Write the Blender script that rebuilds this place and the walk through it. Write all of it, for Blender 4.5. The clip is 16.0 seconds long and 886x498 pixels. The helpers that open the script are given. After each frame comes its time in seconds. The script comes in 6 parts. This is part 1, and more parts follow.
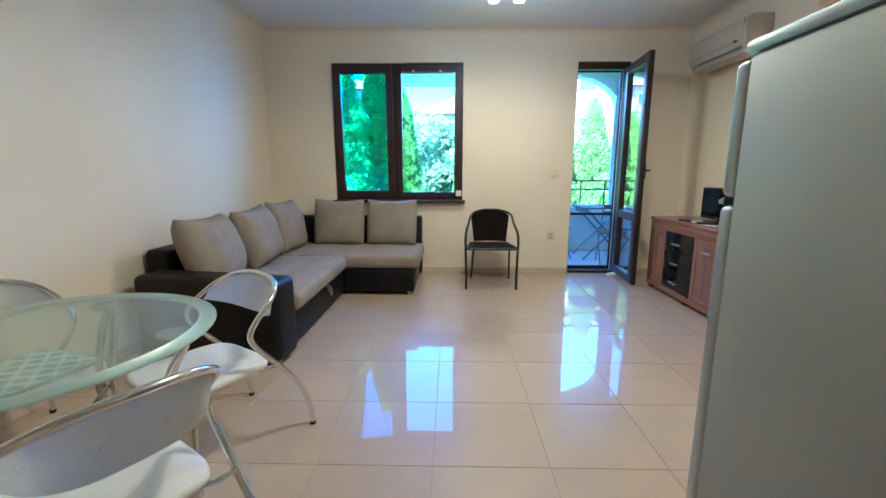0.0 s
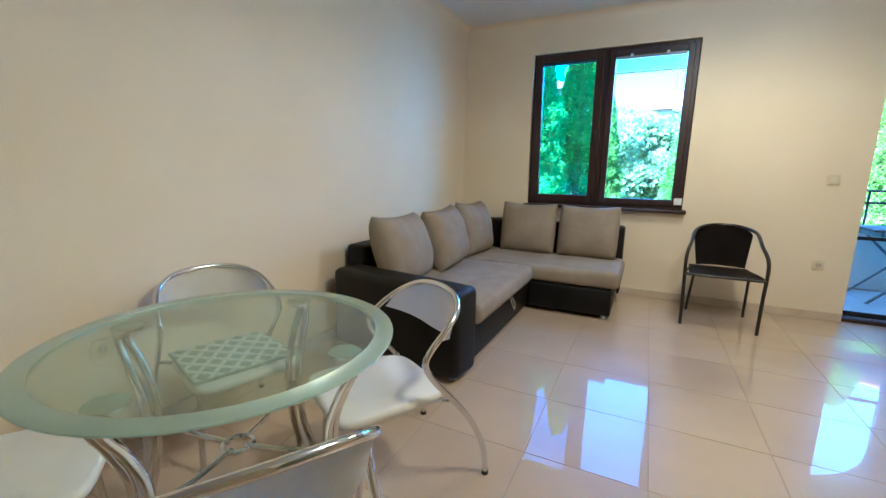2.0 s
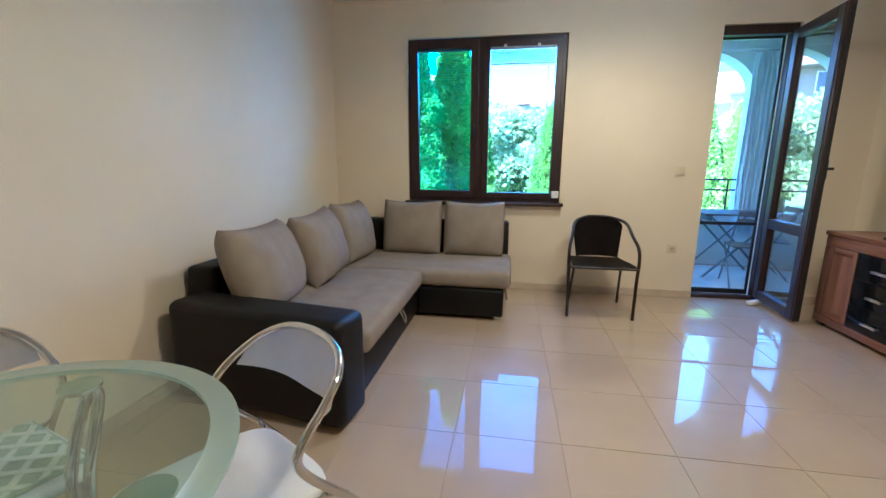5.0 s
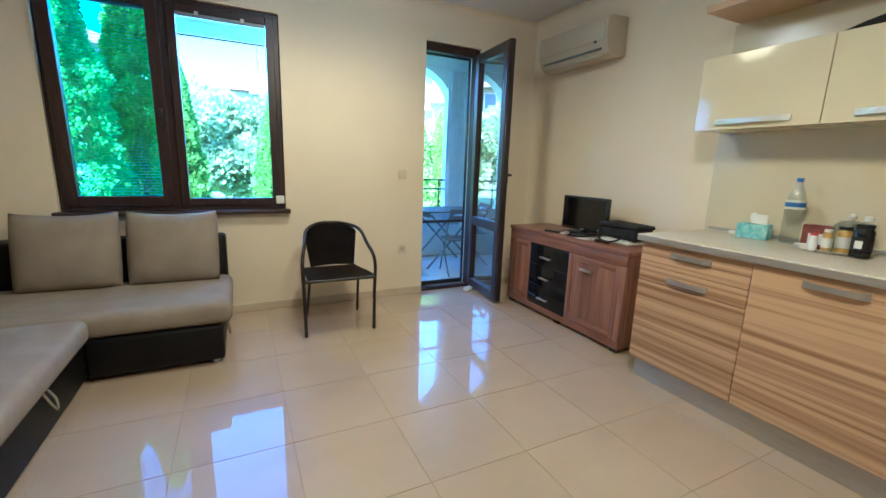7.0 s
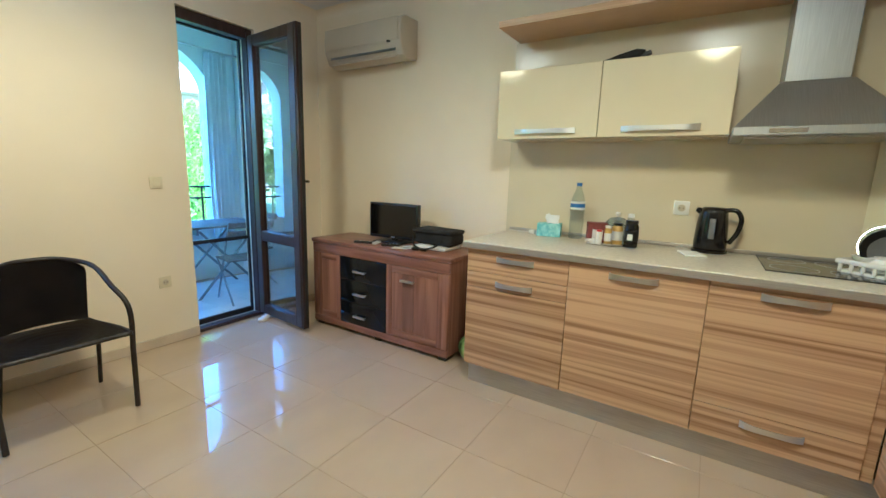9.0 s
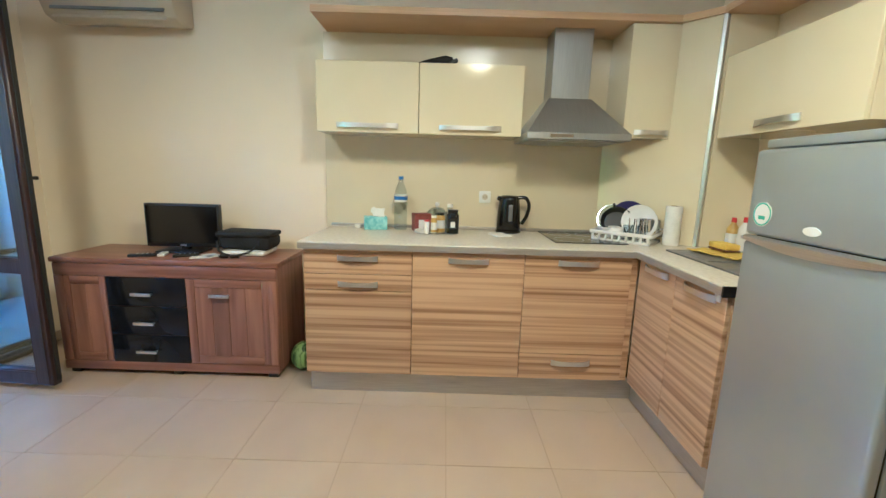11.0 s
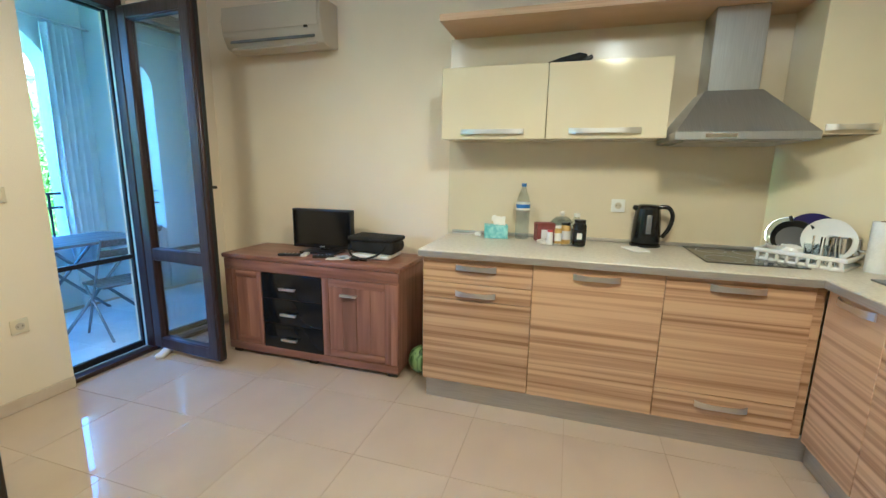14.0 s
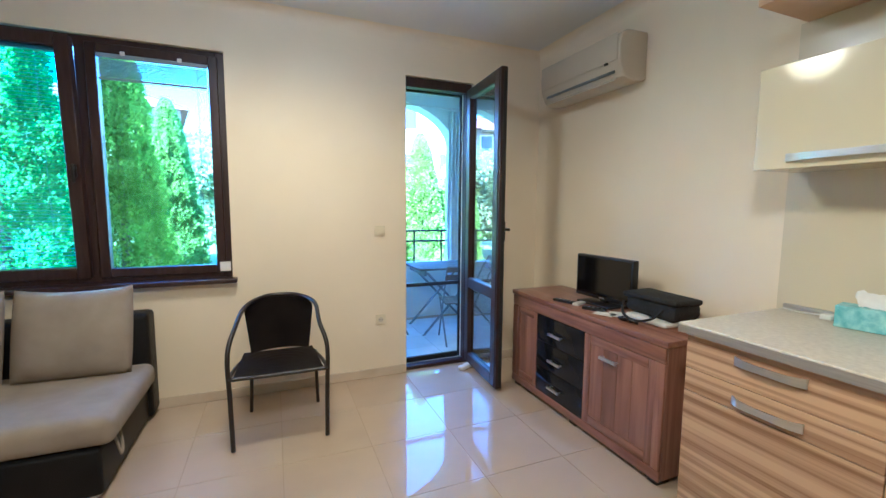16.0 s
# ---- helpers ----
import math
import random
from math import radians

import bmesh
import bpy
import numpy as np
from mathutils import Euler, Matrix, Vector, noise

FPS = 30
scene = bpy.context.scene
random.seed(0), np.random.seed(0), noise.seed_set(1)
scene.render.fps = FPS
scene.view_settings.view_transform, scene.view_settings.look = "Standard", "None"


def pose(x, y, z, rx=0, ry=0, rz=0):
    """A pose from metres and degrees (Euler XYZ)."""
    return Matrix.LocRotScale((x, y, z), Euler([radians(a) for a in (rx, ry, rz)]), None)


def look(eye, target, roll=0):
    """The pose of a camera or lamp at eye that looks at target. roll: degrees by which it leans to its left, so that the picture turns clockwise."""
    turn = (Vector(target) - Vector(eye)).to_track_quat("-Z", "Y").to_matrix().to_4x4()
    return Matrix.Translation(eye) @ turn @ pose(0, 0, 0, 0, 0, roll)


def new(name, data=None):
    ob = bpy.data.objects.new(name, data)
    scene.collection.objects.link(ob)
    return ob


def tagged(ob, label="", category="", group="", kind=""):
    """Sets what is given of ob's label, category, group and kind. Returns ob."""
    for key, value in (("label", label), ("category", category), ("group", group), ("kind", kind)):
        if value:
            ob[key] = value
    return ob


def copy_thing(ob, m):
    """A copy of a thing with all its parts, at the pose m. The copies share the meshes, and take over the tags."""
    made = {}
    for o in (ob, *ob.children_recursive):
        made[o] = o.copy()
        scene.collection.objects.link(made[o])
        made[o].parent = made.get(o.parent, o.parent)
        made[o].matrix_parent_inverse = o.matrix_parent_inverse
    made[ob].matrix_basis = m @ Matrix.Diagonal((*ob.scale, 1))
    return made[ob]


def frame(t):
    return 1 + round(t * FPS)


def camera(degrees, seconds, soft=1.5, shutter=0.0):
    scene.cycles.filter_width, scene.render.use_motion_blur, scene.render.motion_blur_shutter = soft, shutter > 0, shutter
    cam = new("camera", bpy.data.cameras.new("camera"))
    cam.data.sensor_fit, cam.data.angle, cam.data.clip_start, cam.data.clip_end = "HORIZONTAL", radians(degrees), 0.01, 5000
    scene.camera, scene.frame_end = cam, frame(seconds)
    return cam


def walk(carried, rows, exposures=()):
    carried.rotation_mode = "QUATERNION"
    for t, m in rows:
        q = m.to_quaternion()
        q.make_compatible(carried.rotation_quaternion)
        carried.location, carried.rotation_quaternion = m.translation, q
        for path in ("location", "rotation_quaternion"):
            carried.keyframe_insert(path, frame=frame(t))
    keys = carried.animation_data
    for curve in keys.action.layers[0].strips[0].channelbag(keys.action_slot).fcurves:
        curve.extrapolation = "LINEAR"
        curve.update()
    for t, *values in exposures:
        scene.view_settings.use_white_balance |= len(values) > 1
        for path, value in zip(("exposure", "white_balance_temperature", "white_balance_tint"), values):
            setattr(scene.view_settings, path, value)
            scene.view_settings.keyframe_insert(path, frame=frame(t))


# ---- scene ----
EXPOSURES = [(0, 4.4, 3730, 8), (1, 4.45, 3780, 10), (1.5, 4.3, 3780, 7), (2.5, 4.52, 3970, 7), (3, 4.57, 3870, 4), (4, 4.45, 3960, 5), (4.5, 4.25, 3960, 8), (5, 4.25, 3940, 10), (7.5, 4.35, 3910, 3), (9, 4.45, 3930, 1), (10, 4.5, 3970, 3), (12.5, 4.9, 3680, 7), (13, 4.92, 3630, 9), (13.5, 4.85, 3690, 5), (14, 4.62, 3910, 3), (14.5, 4.42, 4090, 4), (15.5, 4.42, 3930, 6), (16, 4.45, 3880, 10)]
cam = camera(94.0, 16.0)
PATH = [
    (0, (0.256, 0.513, 1.164), (0.216, 2.481, 0.806), 0.1),
    (0.5, (0.214, 0.666, 1.168), (0.134, 2.635, 0.823), 0.3),
    (1, (0.175, 0.787, 1.175), (0.062, 2.754, 0.829), 0.4),
    (1.5, (0.129, 0.853, 1.163), (-0.292, 2.778, 0.82), 0.7),
    (2, (0.075, 0.9, 1.158), (-0.786, 2.669, 0.8), 1.1),
    (2.5, (0.045, 0.932, 1.153), (-1.142, 2.499, 0.782), 1.0),
    (3, (0.036, 0.946, 1.149), (-1.301, 2.383, 0.766), 0.7),
    (3.5, (0.022, 0.981, 1.159), (-1.249, 2.475, 0.769), 0.5),
    (4, (-0.014, 1.097, 1.169), (-1.027, 2.778, 0.783), 0.2),
    (4.5, (-0.053, 1.215, 1.174), (-0.715, 3.064, 0.793), 0.1),
    (5, (-0.077, 1.269, 1.193), (-0.39, 3.206, 0.804), 0.4),
    (7.5, (0.033, 1.762, 1.266), (1.157, 3.371, 0.881), 2.1),
    (8, (0.033, 1.883, 1.263), (1.373, 3.321, 0.892), 2.1),
    (8.5, (0.043, 1.993, 1.281), (1.537, 3.27, 0.913), 2.1),
    (9, (0.049, 2.123, 1.286), (1.715, 3.17, 0.931), 1.8),
    (9.5, (0.016, 2.283, 1.291), (1.835, 3.035, 0.938), 1.2),
    (10, (-0.019, 2.357, 1.29), (1.889, 2.837, 0.934), 1.2),
    (12.3, (-0.044, 2.677, 1.289), (1.903, 2.391, 0.927), 2.1),
    (12.5, (-0.044, 2.682, 1.288), (1.905, 2.417, 0.927), 2.1),
    (13, (-0.045, 2.684, 1.293), (1.919, 2.561, 0.936), 1.8),
    (13.5, (-0.002, 2.627, 1.313), (1.957, 2.795, 0.946), 1.6),
    (14, (0.059, 2.528, 1.328), (1.94, 3.098, 0.958), 1.0),
    (14.5, (0.224, 2.471, 1.324), (1.93, 3.455, 0.975), 0.6),
    (15, (0.351, 2.391, 1.317), (1.795, 3.743, 1.024), 0.4),
    (15.5, (0.478, 2.268, 1.297), (1.571, 3.928, 1.075), 0.2),
    (16, (0.658, 2.161, 1.356), (1.41, 4.004, 1.156), 0.4),
]
walk(cam, [(t, look(eye, target, roll)) for t, eye, target, roll in PATH], EXPOSURES)
SKY, SUN, LAMP, LEAF = 0.15, 5.0, 4.9, -94.5

# ---------------------------------------------------------------- light
LAMPS = [(0.68, 2.2), (0.68, 4.05)]
world = bpy.data.worlds.new("world")
scene.world = world
world.use_nodes = True
sky = world.node_tree.nodes.new("ShaderNodeTexSky")
sky.sky_type = "NISHITA"
sky.sun_disc = False
sky.sun_elevation = radians(48)
sky.sun_rotation = radians(220)
sky.ozone_density = 4.0
world.node_tree.links.new(sky.outputs["Color"], world.node_tree.nodes["Background"].inputs["Color"])
world.node_tree.nodes["Background"].inputs["Strength"].default_value = SKY

sun = new("sun", bpy.data.lights.new("sun", "SUN"))
sun.data.energy, sun.data.angle, sun.data.color = SUN, radians(0.5), (1.0, 0.95, 0.86)
sun.matrix_world = look((-5.0, -6.0, 9.0), (0, 0, 0))


# ---------------------------------------------------------------- materials
def material(name, color, rough=0.5, metal=0.0, spec=0.5, coat=0.0):
    m = bpy.data.materials.new(name)
    m.use_nodes = True
    b = m.node_tree.nodes["Principled BSDF"]
    b.inputs["Base Color"].default_value = (*color, 1)
    b.inputs["Roughness"].default_value = rough
    b.inputs["Metallic"].default_value = metal
    b.inputs["Specular IOR Level"].default_value = spec
    b.inputs["Coat Weight"].default_value = coat
    return m


def vary(m, c1, c2, scale=(1, 1, 1), detail=4.0, size=5.0, bump=0.0, bump_size=60.0, rough=None, rnd=0.0, distort=0.0, lo=0.3, hi=0.7, coords="Object"):
    """Noise between two colours, stretched by scale, with a fine bump and uneven gloss."""
    nt = m.node_tree
    n, l = nt.nodes, nt.links
    b = n["Principled BSDF"]
    tc, mp = n.new("ShaderNodeTexCoord"), n.new("ShaderNodeMapping")
    mp.inputs["Scale"].default_value = scale
    l.new(tc.outputs[coords], mp.inputs["Vector"])
    vec = mp.outputs["Vector"]
    if rnd:
        info, comb, add = n.new("ShaderNodeObjectInfo"), n.new("ShaderNodeCombineXYZ"), n.new("ShaderNodeVectorMath")
        mul = n.new("ShaderNodeMath")
        mul.operation = "MULTIPLY"
        mul.inputs[1].default_value = 37.0
        l.new(info.outputs["Random"], mul.inputs[0])
        for k in "XYZ":
            l.new(mul.outputs[0], comb.inputs[k])
        l.new(vec, add.inputs[0])
        l.new(comb.outputs[0], add.inputs[1])
        vec = add.outputs[0]
    no = n.new("ShaderNodeTexNoise")
    no.inputs["Scale"].default_value, no.inputs["Detail"].default_value, no.inputs["Distortion"].default_value = size, detail, distort
    l.new(vec, no.inputs["Vector"])
    ramp = n.new("ShaderNodeValToRGB")
    ramp.color_ramp.elements[0].position, ramp.color_ramp.elements[1].position = lo, hi
    ramp.color_ramp.elements[0].color, ramp.color_ramp.elements[1].color = (*c1, 1), (*c2, 1)
    l.new(no.outputs["Fac"], ramp.inputs["Fac"])
    out = ramp.outputs["Color"]
    if rnd:
        hs, mr = n.new("ShaderNodeHueSaturation"), n.new("ShaderNodeMapRange")
        mr.inputs["To Min"].default_value, mr.inputs["To Max"].default_value = 1 - rnd, 1 + rnd
        l.new(info.outputs["Random"], mr.inputs["Value"])
        l.new(mr.outputs["Result"], hs.inputs["Value"])
        l.new(out, hs.inputs["Color"])
        out = hs.outputs["Color"]
    l.new(out, b.inputs["Base Color"])
    if bump:
        n2, bp = n.new("ShaderNodeTexNoise"), n.new("ShaderNodeBump")
        n2.inputs["Scale"].default_value, n2.inputs["Detail"].default_value = bump_size, 3.0
        l.new(mp.outputs["Vector"], n2.inputs["Vector"])
        bp.inputs["Strength"].default_value, bp.inputs["Distance"].default_value = bump, 0.01
        l.new(n2.outputs["Fac"], bp.inputs["Height"])
        l.new(bp.outputs["Normal"], b.inputs["Normal"])
    if rough:
        n3, mr = n.new("ShaderNodeTexNoise"), n.new("ShaderNodeMapRange")
        n3.inputs["Scale"].default_value = 2.3
        l.new(tc.outputs[coords], n3.inputs["Vector"])
        mr.inputs["To Min"].default_value, mr.inputs["To Max"].default_value = rough
        l.new(n3.outputs["Fac"], mr.inputs["Value"])
        l.new(mr.outputs["Result"], b.inputs["Roughness"])
    return m


def woven(m, c1, c2, pitch=260.0, strength=0.4):
    """Crossing threads: two waves over a slow stain."""
    nt = m.node_tree
    n, l = nt.nodes, nt.links
    b = n["Principled BSDF"]
    vary(m, c1, c2, size=7.0, detail=8.0)
    tc = n.new("ShaderNodeTexCoord")
    ws = []
    for d in "XZ":
        w = n.new("ShaderNodeTexWave")
        w.bands_direction = d
        w.inputs["Scale"].default_value, w.inputs["Distortion"].default_value = pitch / 6.28, 1.5
        l.new(tc.outputs["Object"], w.inputs["Vector"])
        ws.append(w)
    add = n.new("ShaderNodeMath")
    l.new(ws[0].outputs["Fac"], add.inputs[0])
    l.new(ws[1].outputs["Fac"], add.inputs[1])
    bp = n.new("ShaderNodeBump")
    bp.inputs["Strength"].default_value, bp.inputs["Distance"].default_value = strength, 0.003
    l.new(add.outputs[0], bp.inputs["Height"])
    l.new(bp.outputs["Normal"], b.inputs["Normal"])
    return m


def glass(name, color=(1, 1, 1), rough=0.0, see=0.9, mirror=0.04):
    """A thin pane: mostly clear, with a mirror share by angle."""
    m = bpy.data.materials.new(name)
    m.use_nodes = True
    n, l = m.node_tree.nodes, m.node_tree.links
    n.remove(n["Principled BSDF"])
    t, g, mix, f = n.new("ShaderNodeBsdfTransparent"), n.new("ShaderNodeBsdfGlossy"), n.new("ShaderNodeMixShader"), n.new("ShaderNodeLayerWeight")
    f.inputs["Blend"].default_value = 0.5
    pw, ma = n.new("ShaderNodeMath"), n.new("ShaderNodeMath")
    pw.operation, ma.operation = "POWER", "MULTIPLY_ADD"
    pw.inputs[1].default_value = 4.0
    ma.inputs[1].default_value, ma.inputs[2].default_value = 0.8, mirror
    l.new(f.outputs["Facing"], pw.inputs[0])
    l.new(pw.outputs[0], ma.inputs[0])
    t.inputs["Color"].default_value = (*[c * see for c in color], 1)
    g.inputs["Roughness"].default_value = rough
    l.new(ma.outputs[0], mix.inputs["Fac"])
    l.new(t.outputs[0], mix.inputs[1])
    l.new(g.outputs[0], mix.inputs[2])
    l.new(mix.outputs[0], n["Material Output"].inputs["Surface"])
    return m


def glow(name, color, power):
    m = material(name, color)
    b = m.node_tree.nodes["Principled BSDF"]
    b.inputs["Emission Color"].default_value = (*color, 1)
    b.inputs["Emission Strength"].default_value = power
    return m


def leafy(m, color):
    """Lets light through a leaf."""
    n, l = m.node_tree.nodes, m.node_tree.links
    t, mix = n.new("ShaderNodeBsdfTranslucent"), n.new("ShaderNodeMixShader")
    t.inputs["Color"].default_value = (*color, 1)
    mix.inputs["Fac"].default_value = 0.45
    l.new(n["Principled BSDF"].outputs[0], mix.inputs[1])
    l.new(t.outputs[0], mix.inputs[2])
    l.new(mix.outputs[0], n["Material Output"].inputs["Surface"])
    return m


M_WALL = vary(material("wall_paint", (0.8, 0.71, 0.55), 0.6), (0.78, 0.675, 0.485), (0.84, 0.735, 0.545), size=1.3, bump=0.12, bump_size=140.0, rough=(0.45, 0.65))
M_CEIL = vary(material("ceiling_paint", (0.8, 0.79, 0.77), 0.7), (0.74, 0.73, 0.72), (0.8, 0.79, 0.78), size=0.9, bump=0.1, bump_size=120.0)
M_TILE = vary(material("floor_tile", (0.6, 0.5, 0.4), 0.3, coat=1.0), (0.47, 0.365, 0.25), (0.54, 0.43, 0.305), scale=(1.0, 1.6, 1.0), size=2.2, detail=5.0, rough=(0.29, 0.36), rnd=0.02, lo=0.2, hi=0.8)
M_TILE.node_tree.nodes["Principled BSDF"].inputs["Specular IOR Level"].default_value = 0.3
M_TILE.node_tree.nodes["Principled BSDF"].inputs["Coat Roughness"].default_value = 0.025
M_TILE.node_tree.nodes["Principled BSDF"].inputs["Coat IOR"].default_value = 1.48
M_GROUT = vary(material("grout", (0.42, 0.34, 0.25), 0.8), (0.38, 0.29, 0.185), (0.43, 0.335, 0.22), size=30.0)
M_SKIRT = vary(material("skirting_tile", (0.6, 0.5, 0.36), 0.25), (0.55, 0.45, 0.32), (0.64, 0.54, 0.4), size=6.0)
M_FRAME = vary(material("dark_wood_foil", (0.03, 0.015, 0.014), 0.35), (0.02, 0.009, 0.009), (0.042, 0.021, 0.019), scale=(14, 14, 1.2), size=3.0, detail=6.0, bump=0.15, bump_size=8.0)
M_FRAME_IN = vary(material("mid_wood_foil", (0.16, 0.09, 0.07), 0.35), (0.032, 0.022, 0.021), (0.058, 0.04, 0.037), scale=(14, 14, 1.2), size=3.0, detail=6.0, bump=0.1, bump_size=8.0)
M_GLASS = glass("window_glass", (0.85, 0.96, 1.0), see=0.95)
M_DOORGLASS = glass("double_glazing", (0.88, 0.97, 1.0), see=0.8, mirror=0.34)
# blue-cyan haze reflected in the left pane, put into its glass colour
M_SCREENGLASS = glass("haze_blue_glass", (0.62, 0.88, 1.0), see=0.95)
M_BLACKLEATHER = vary(material("black_leather", (0.008, 0.008, 0.009), 0.45, spec=0.22), (0.005, 0.005, 0.006), (0.012, 0.0115, 0.012), size=4.0, bump=0.35, bump_size=190.0, rough=(0.36, 0.52))
M_FABRIC = woven(material("grey_fabric", (0.3, 0.27, 0.23), 0.95, spec=0.15), (0.27, 0.225, 0.175), (0.33, 0.28, 0.22), pitch=900.0, strength=0.25)
M_RATTAN = woven(material("brown_rattan", (0.02, 0.014, 0.011), 0.5), (0.012, 0.009, 0.008), (0.035, 0.024, 0.019), pitch=520.0, strength=1.0)
M_TUBE_BROWN = vary(material("brown_paint", (0.018, 0.012, 0.01), 0.35), (0.012, 0.008, 0.007), (0.026, 0.018, 0.015), size=12.0)
M_CHROME = vary(material("chrome", (0.78, 0.78, 0.79), 0.08, 1.0), (0.7, 0.7, 0.71), (0.84, 0.84, 0.85), size=9.0, rough=(0.05, 0.16))
M_STEEL = vary(material("brushed_steel", (0.55, 0.54, 0.52), 0.3, 1.0), (0.68, 0.67, 0.65), (0.78, 0.77, 0.75), scale=(1, 1, 60), size=8.0, rough=(0.29, 0.36))
M_HOOD = vary(material("satin_steel", (0.5, 0.51, 0.52), 0.42, 0.85), (0.38, 0.39, 0.4), (0.46, 0.47, 0.48), scale=(1, 60, 1), size=8.0, rough=(0.36, 0.46))
M_WHITELEATHER = vary(material("white_leatherette", (0.78, 0.76, 0.72), 0.5), (0.73, 0.71, 0.67), (0.81, 0.79, 0.76), size=5.0, bump=0.2, bump_size=230.0)
M_WALNUT = vary(material("walnut_foil", (0.24, 0.11, 0.065), 0.4), (0.15, 0.062, 0.036), (0.36, 0.18, 0.11), scale=(16, 16, 0.9), size=1.6, detail=7.0, distort=0.6, lo=0.28, hi=0.72, rnd=0.06)
M_WALNUT_TOP = vary(material("walnut_top", (0.24, 0.11, 0.065), 0.35), (0.15, 0.062, 0.036), (0.33, 0.165, 0.1), scale=(16, 0.9, 16), size=1.6, detail=7.0, distort=0.6, lo=0.28, hi=0.72)
M_WALNUT_STRIP = vary(material("walnut_strip", (0.24, 0.11, 0.065), 0.4), (0.13, 0.055, 0.032), (0.34, 0.17, 0.1), scale=(9, 9, 0.6), size=1.6, detail=7.0, distort=0.5, lo=0.25, hi=0.75, rnd=0.3)
M_GLOSSBLACK = vary(material("gloss_black", (0.006, 0.007, 0.01), 0.1, spec=0.3), (0.006, 0.007, 0.01), (0.012, 0.013, 0.018), size=3.0)
M_ZEBRANO = vary(material("zebrano_laminate", (0.5, 0.33, 0.2), 0.38), (0.25, 0.135, 0.06), (0.56, 0.37, 0.2), scale=(0.18, 0.18, 17), size=2.4, detail=8.0, distort=0.25, lo=0.33, hi=0.57, rnd=0.04)
M_OAK = vary(material("oak_laminate", (0.5, 0.32, 0.18), 0.42), (0.5, 0.325, 0.165), (0.66, 0.46, 0.26), scale=(2, 0.8, 22), size=2.0, detail=7.0, distort=0.5)
M_WORKTOP = vary(material("worktop_laminate", (0.55, 0.52, 0.47), 0.35), (0.54, 0.49, 0.4), (0.66, 0.61, 0.51), size=55.0, detail=6.0, rough=(0.29, 0.42))
M_WORKEDGE = vary(material("worktop_edge", (0.42, 0.39, 0.36), 0.3, 0.5), (0.38, 0.35, 0.32), (0.47, 0.44, 0.4), scale=(1, 1, 40), size=6.0)
M_PLINTH = vary(material("plinth_aluminium", (0.5, 0.48, 0.46), 0.33, 0.8), (0.44, 0.42, 0.4), (0.55, 0.53, 0.5), scale=(1, 1, 30), size=6.0)
M_CREAM = vary(material("cream_gloss", (0.74, 0.67, 0.52), 0.12, coat=0.25), (0.7, 0.62, 0.42), (0.74, 0.66, 0.46), size=2.0, rough=(0.07, 0.14))
M_PANEL = vary(material("splash_panel", (0.62, 0.57, 0.46), 0.22), (0.64, 0.56, 0.38), (0.69, 0.61, 0.43), size=1.7, rough=(0.16, 0.26))
# silver, with the daylight's blue cast mixed into the base colour
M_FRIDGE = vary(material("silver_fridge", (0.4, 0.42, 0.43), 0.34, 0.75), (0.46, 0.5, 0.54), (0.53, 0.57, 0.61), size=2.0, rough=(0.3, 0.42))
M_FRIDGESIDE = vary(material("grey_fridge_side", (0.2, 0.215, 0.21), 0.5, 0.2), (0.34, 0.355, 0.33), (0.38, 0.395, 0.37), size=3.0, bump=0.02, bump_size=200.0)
M_ACBODY = vary(material("aged_plastic", (0.5, 0.45, 0.36), 0.4), (0.48, 0.42, 0.31), (0.55, 0.49, 0.375), size=2.0)
M_DARK = material("dark_plastic", (0.01, 0.01, 0.011), 0.35)
M_SCREEN = material("tv_screen", (0.004, 0.004, 0.005), 0.12)
M_BLACKGLOSS = material("black_kettle_plastic", (0.006, 0.006, 0.007), 0.15)
M_CLOTHBLACK = vary(material("black_cloth", (0.01, 0.01, 0.011), 0.85), (0.006, 0.006, 0.007), (0.018, 0.018, 0.02), size=9.0, bump=0.6, bump_size=70.0)
M_WHITE = vary(material("white_plastic", (0.75, 0.74, 0.71), 0.35), (0.71, 0.7, 0.67), (0.78, 0.77, 0.75), size=6.0)
M_PAPER = vary(material("white_paper", (0.8, 0.79, 0.76), 0.9), (0.75, 0.74, 0.71), (0.83, 0.82, 0.8), size=20.0, bump=0.3, bump_size=90.0)
M_TEAL = vary(material("teal_card", (0.25, 0.6, 0.62), 0.5), (0.12, 0.42, 0.5), (0.45, 0.75, 0.74), size=30.0)
M_BLUE = material("blue_label", (0.05, 0.16, 0.5), 0.4)
M_NAVY = material("navy_plate", (0.02, 0.015, 0.12), 0.2)
M_RED = material("red_plastic", (0.5, 0.03, 0.03), 0.35)
M_MAROON = vary(material("maroon_card", (0.2, 0.05, 0.045), 0.5), (0.14, 0.035, 0.03), (0.26, 0.07, 0.06), size=25.0)
M_YELLOW = vary(material("yellow_cloth", (0.75, 0.55, 0.05), 0.8), (0.62, 0.43, 0.04), (0.82, 0.62, 0.08), size=14.0, bump=0.4, bump_size=90.0)
M_BROWN = vary(material("brown_contents", (0.12, 0.05, 0.02), 0.5), (0.07, 0.03, 0.015), (0.2, 0.09, 0.04), size=40.0)
M_GOLD = vary(material("gold_contents", (0.5, 0.33, 0.06), 0.4), (0.4, 0.25, 0.04), (0.6, 0.42, 0.1), size=30.0)
M_CLEAR = glass("clear_plastic", (0.93, 0.97, 1.0), rough=0.05, see=0.9)
M_TABLEGLASS = glass("green_glass", (0.86, 0.96, 0.91), see=0.97, mirror=0.1)
M_HOB = material("hob_glass", (0.03, 0.03, 0.03), 0.1)
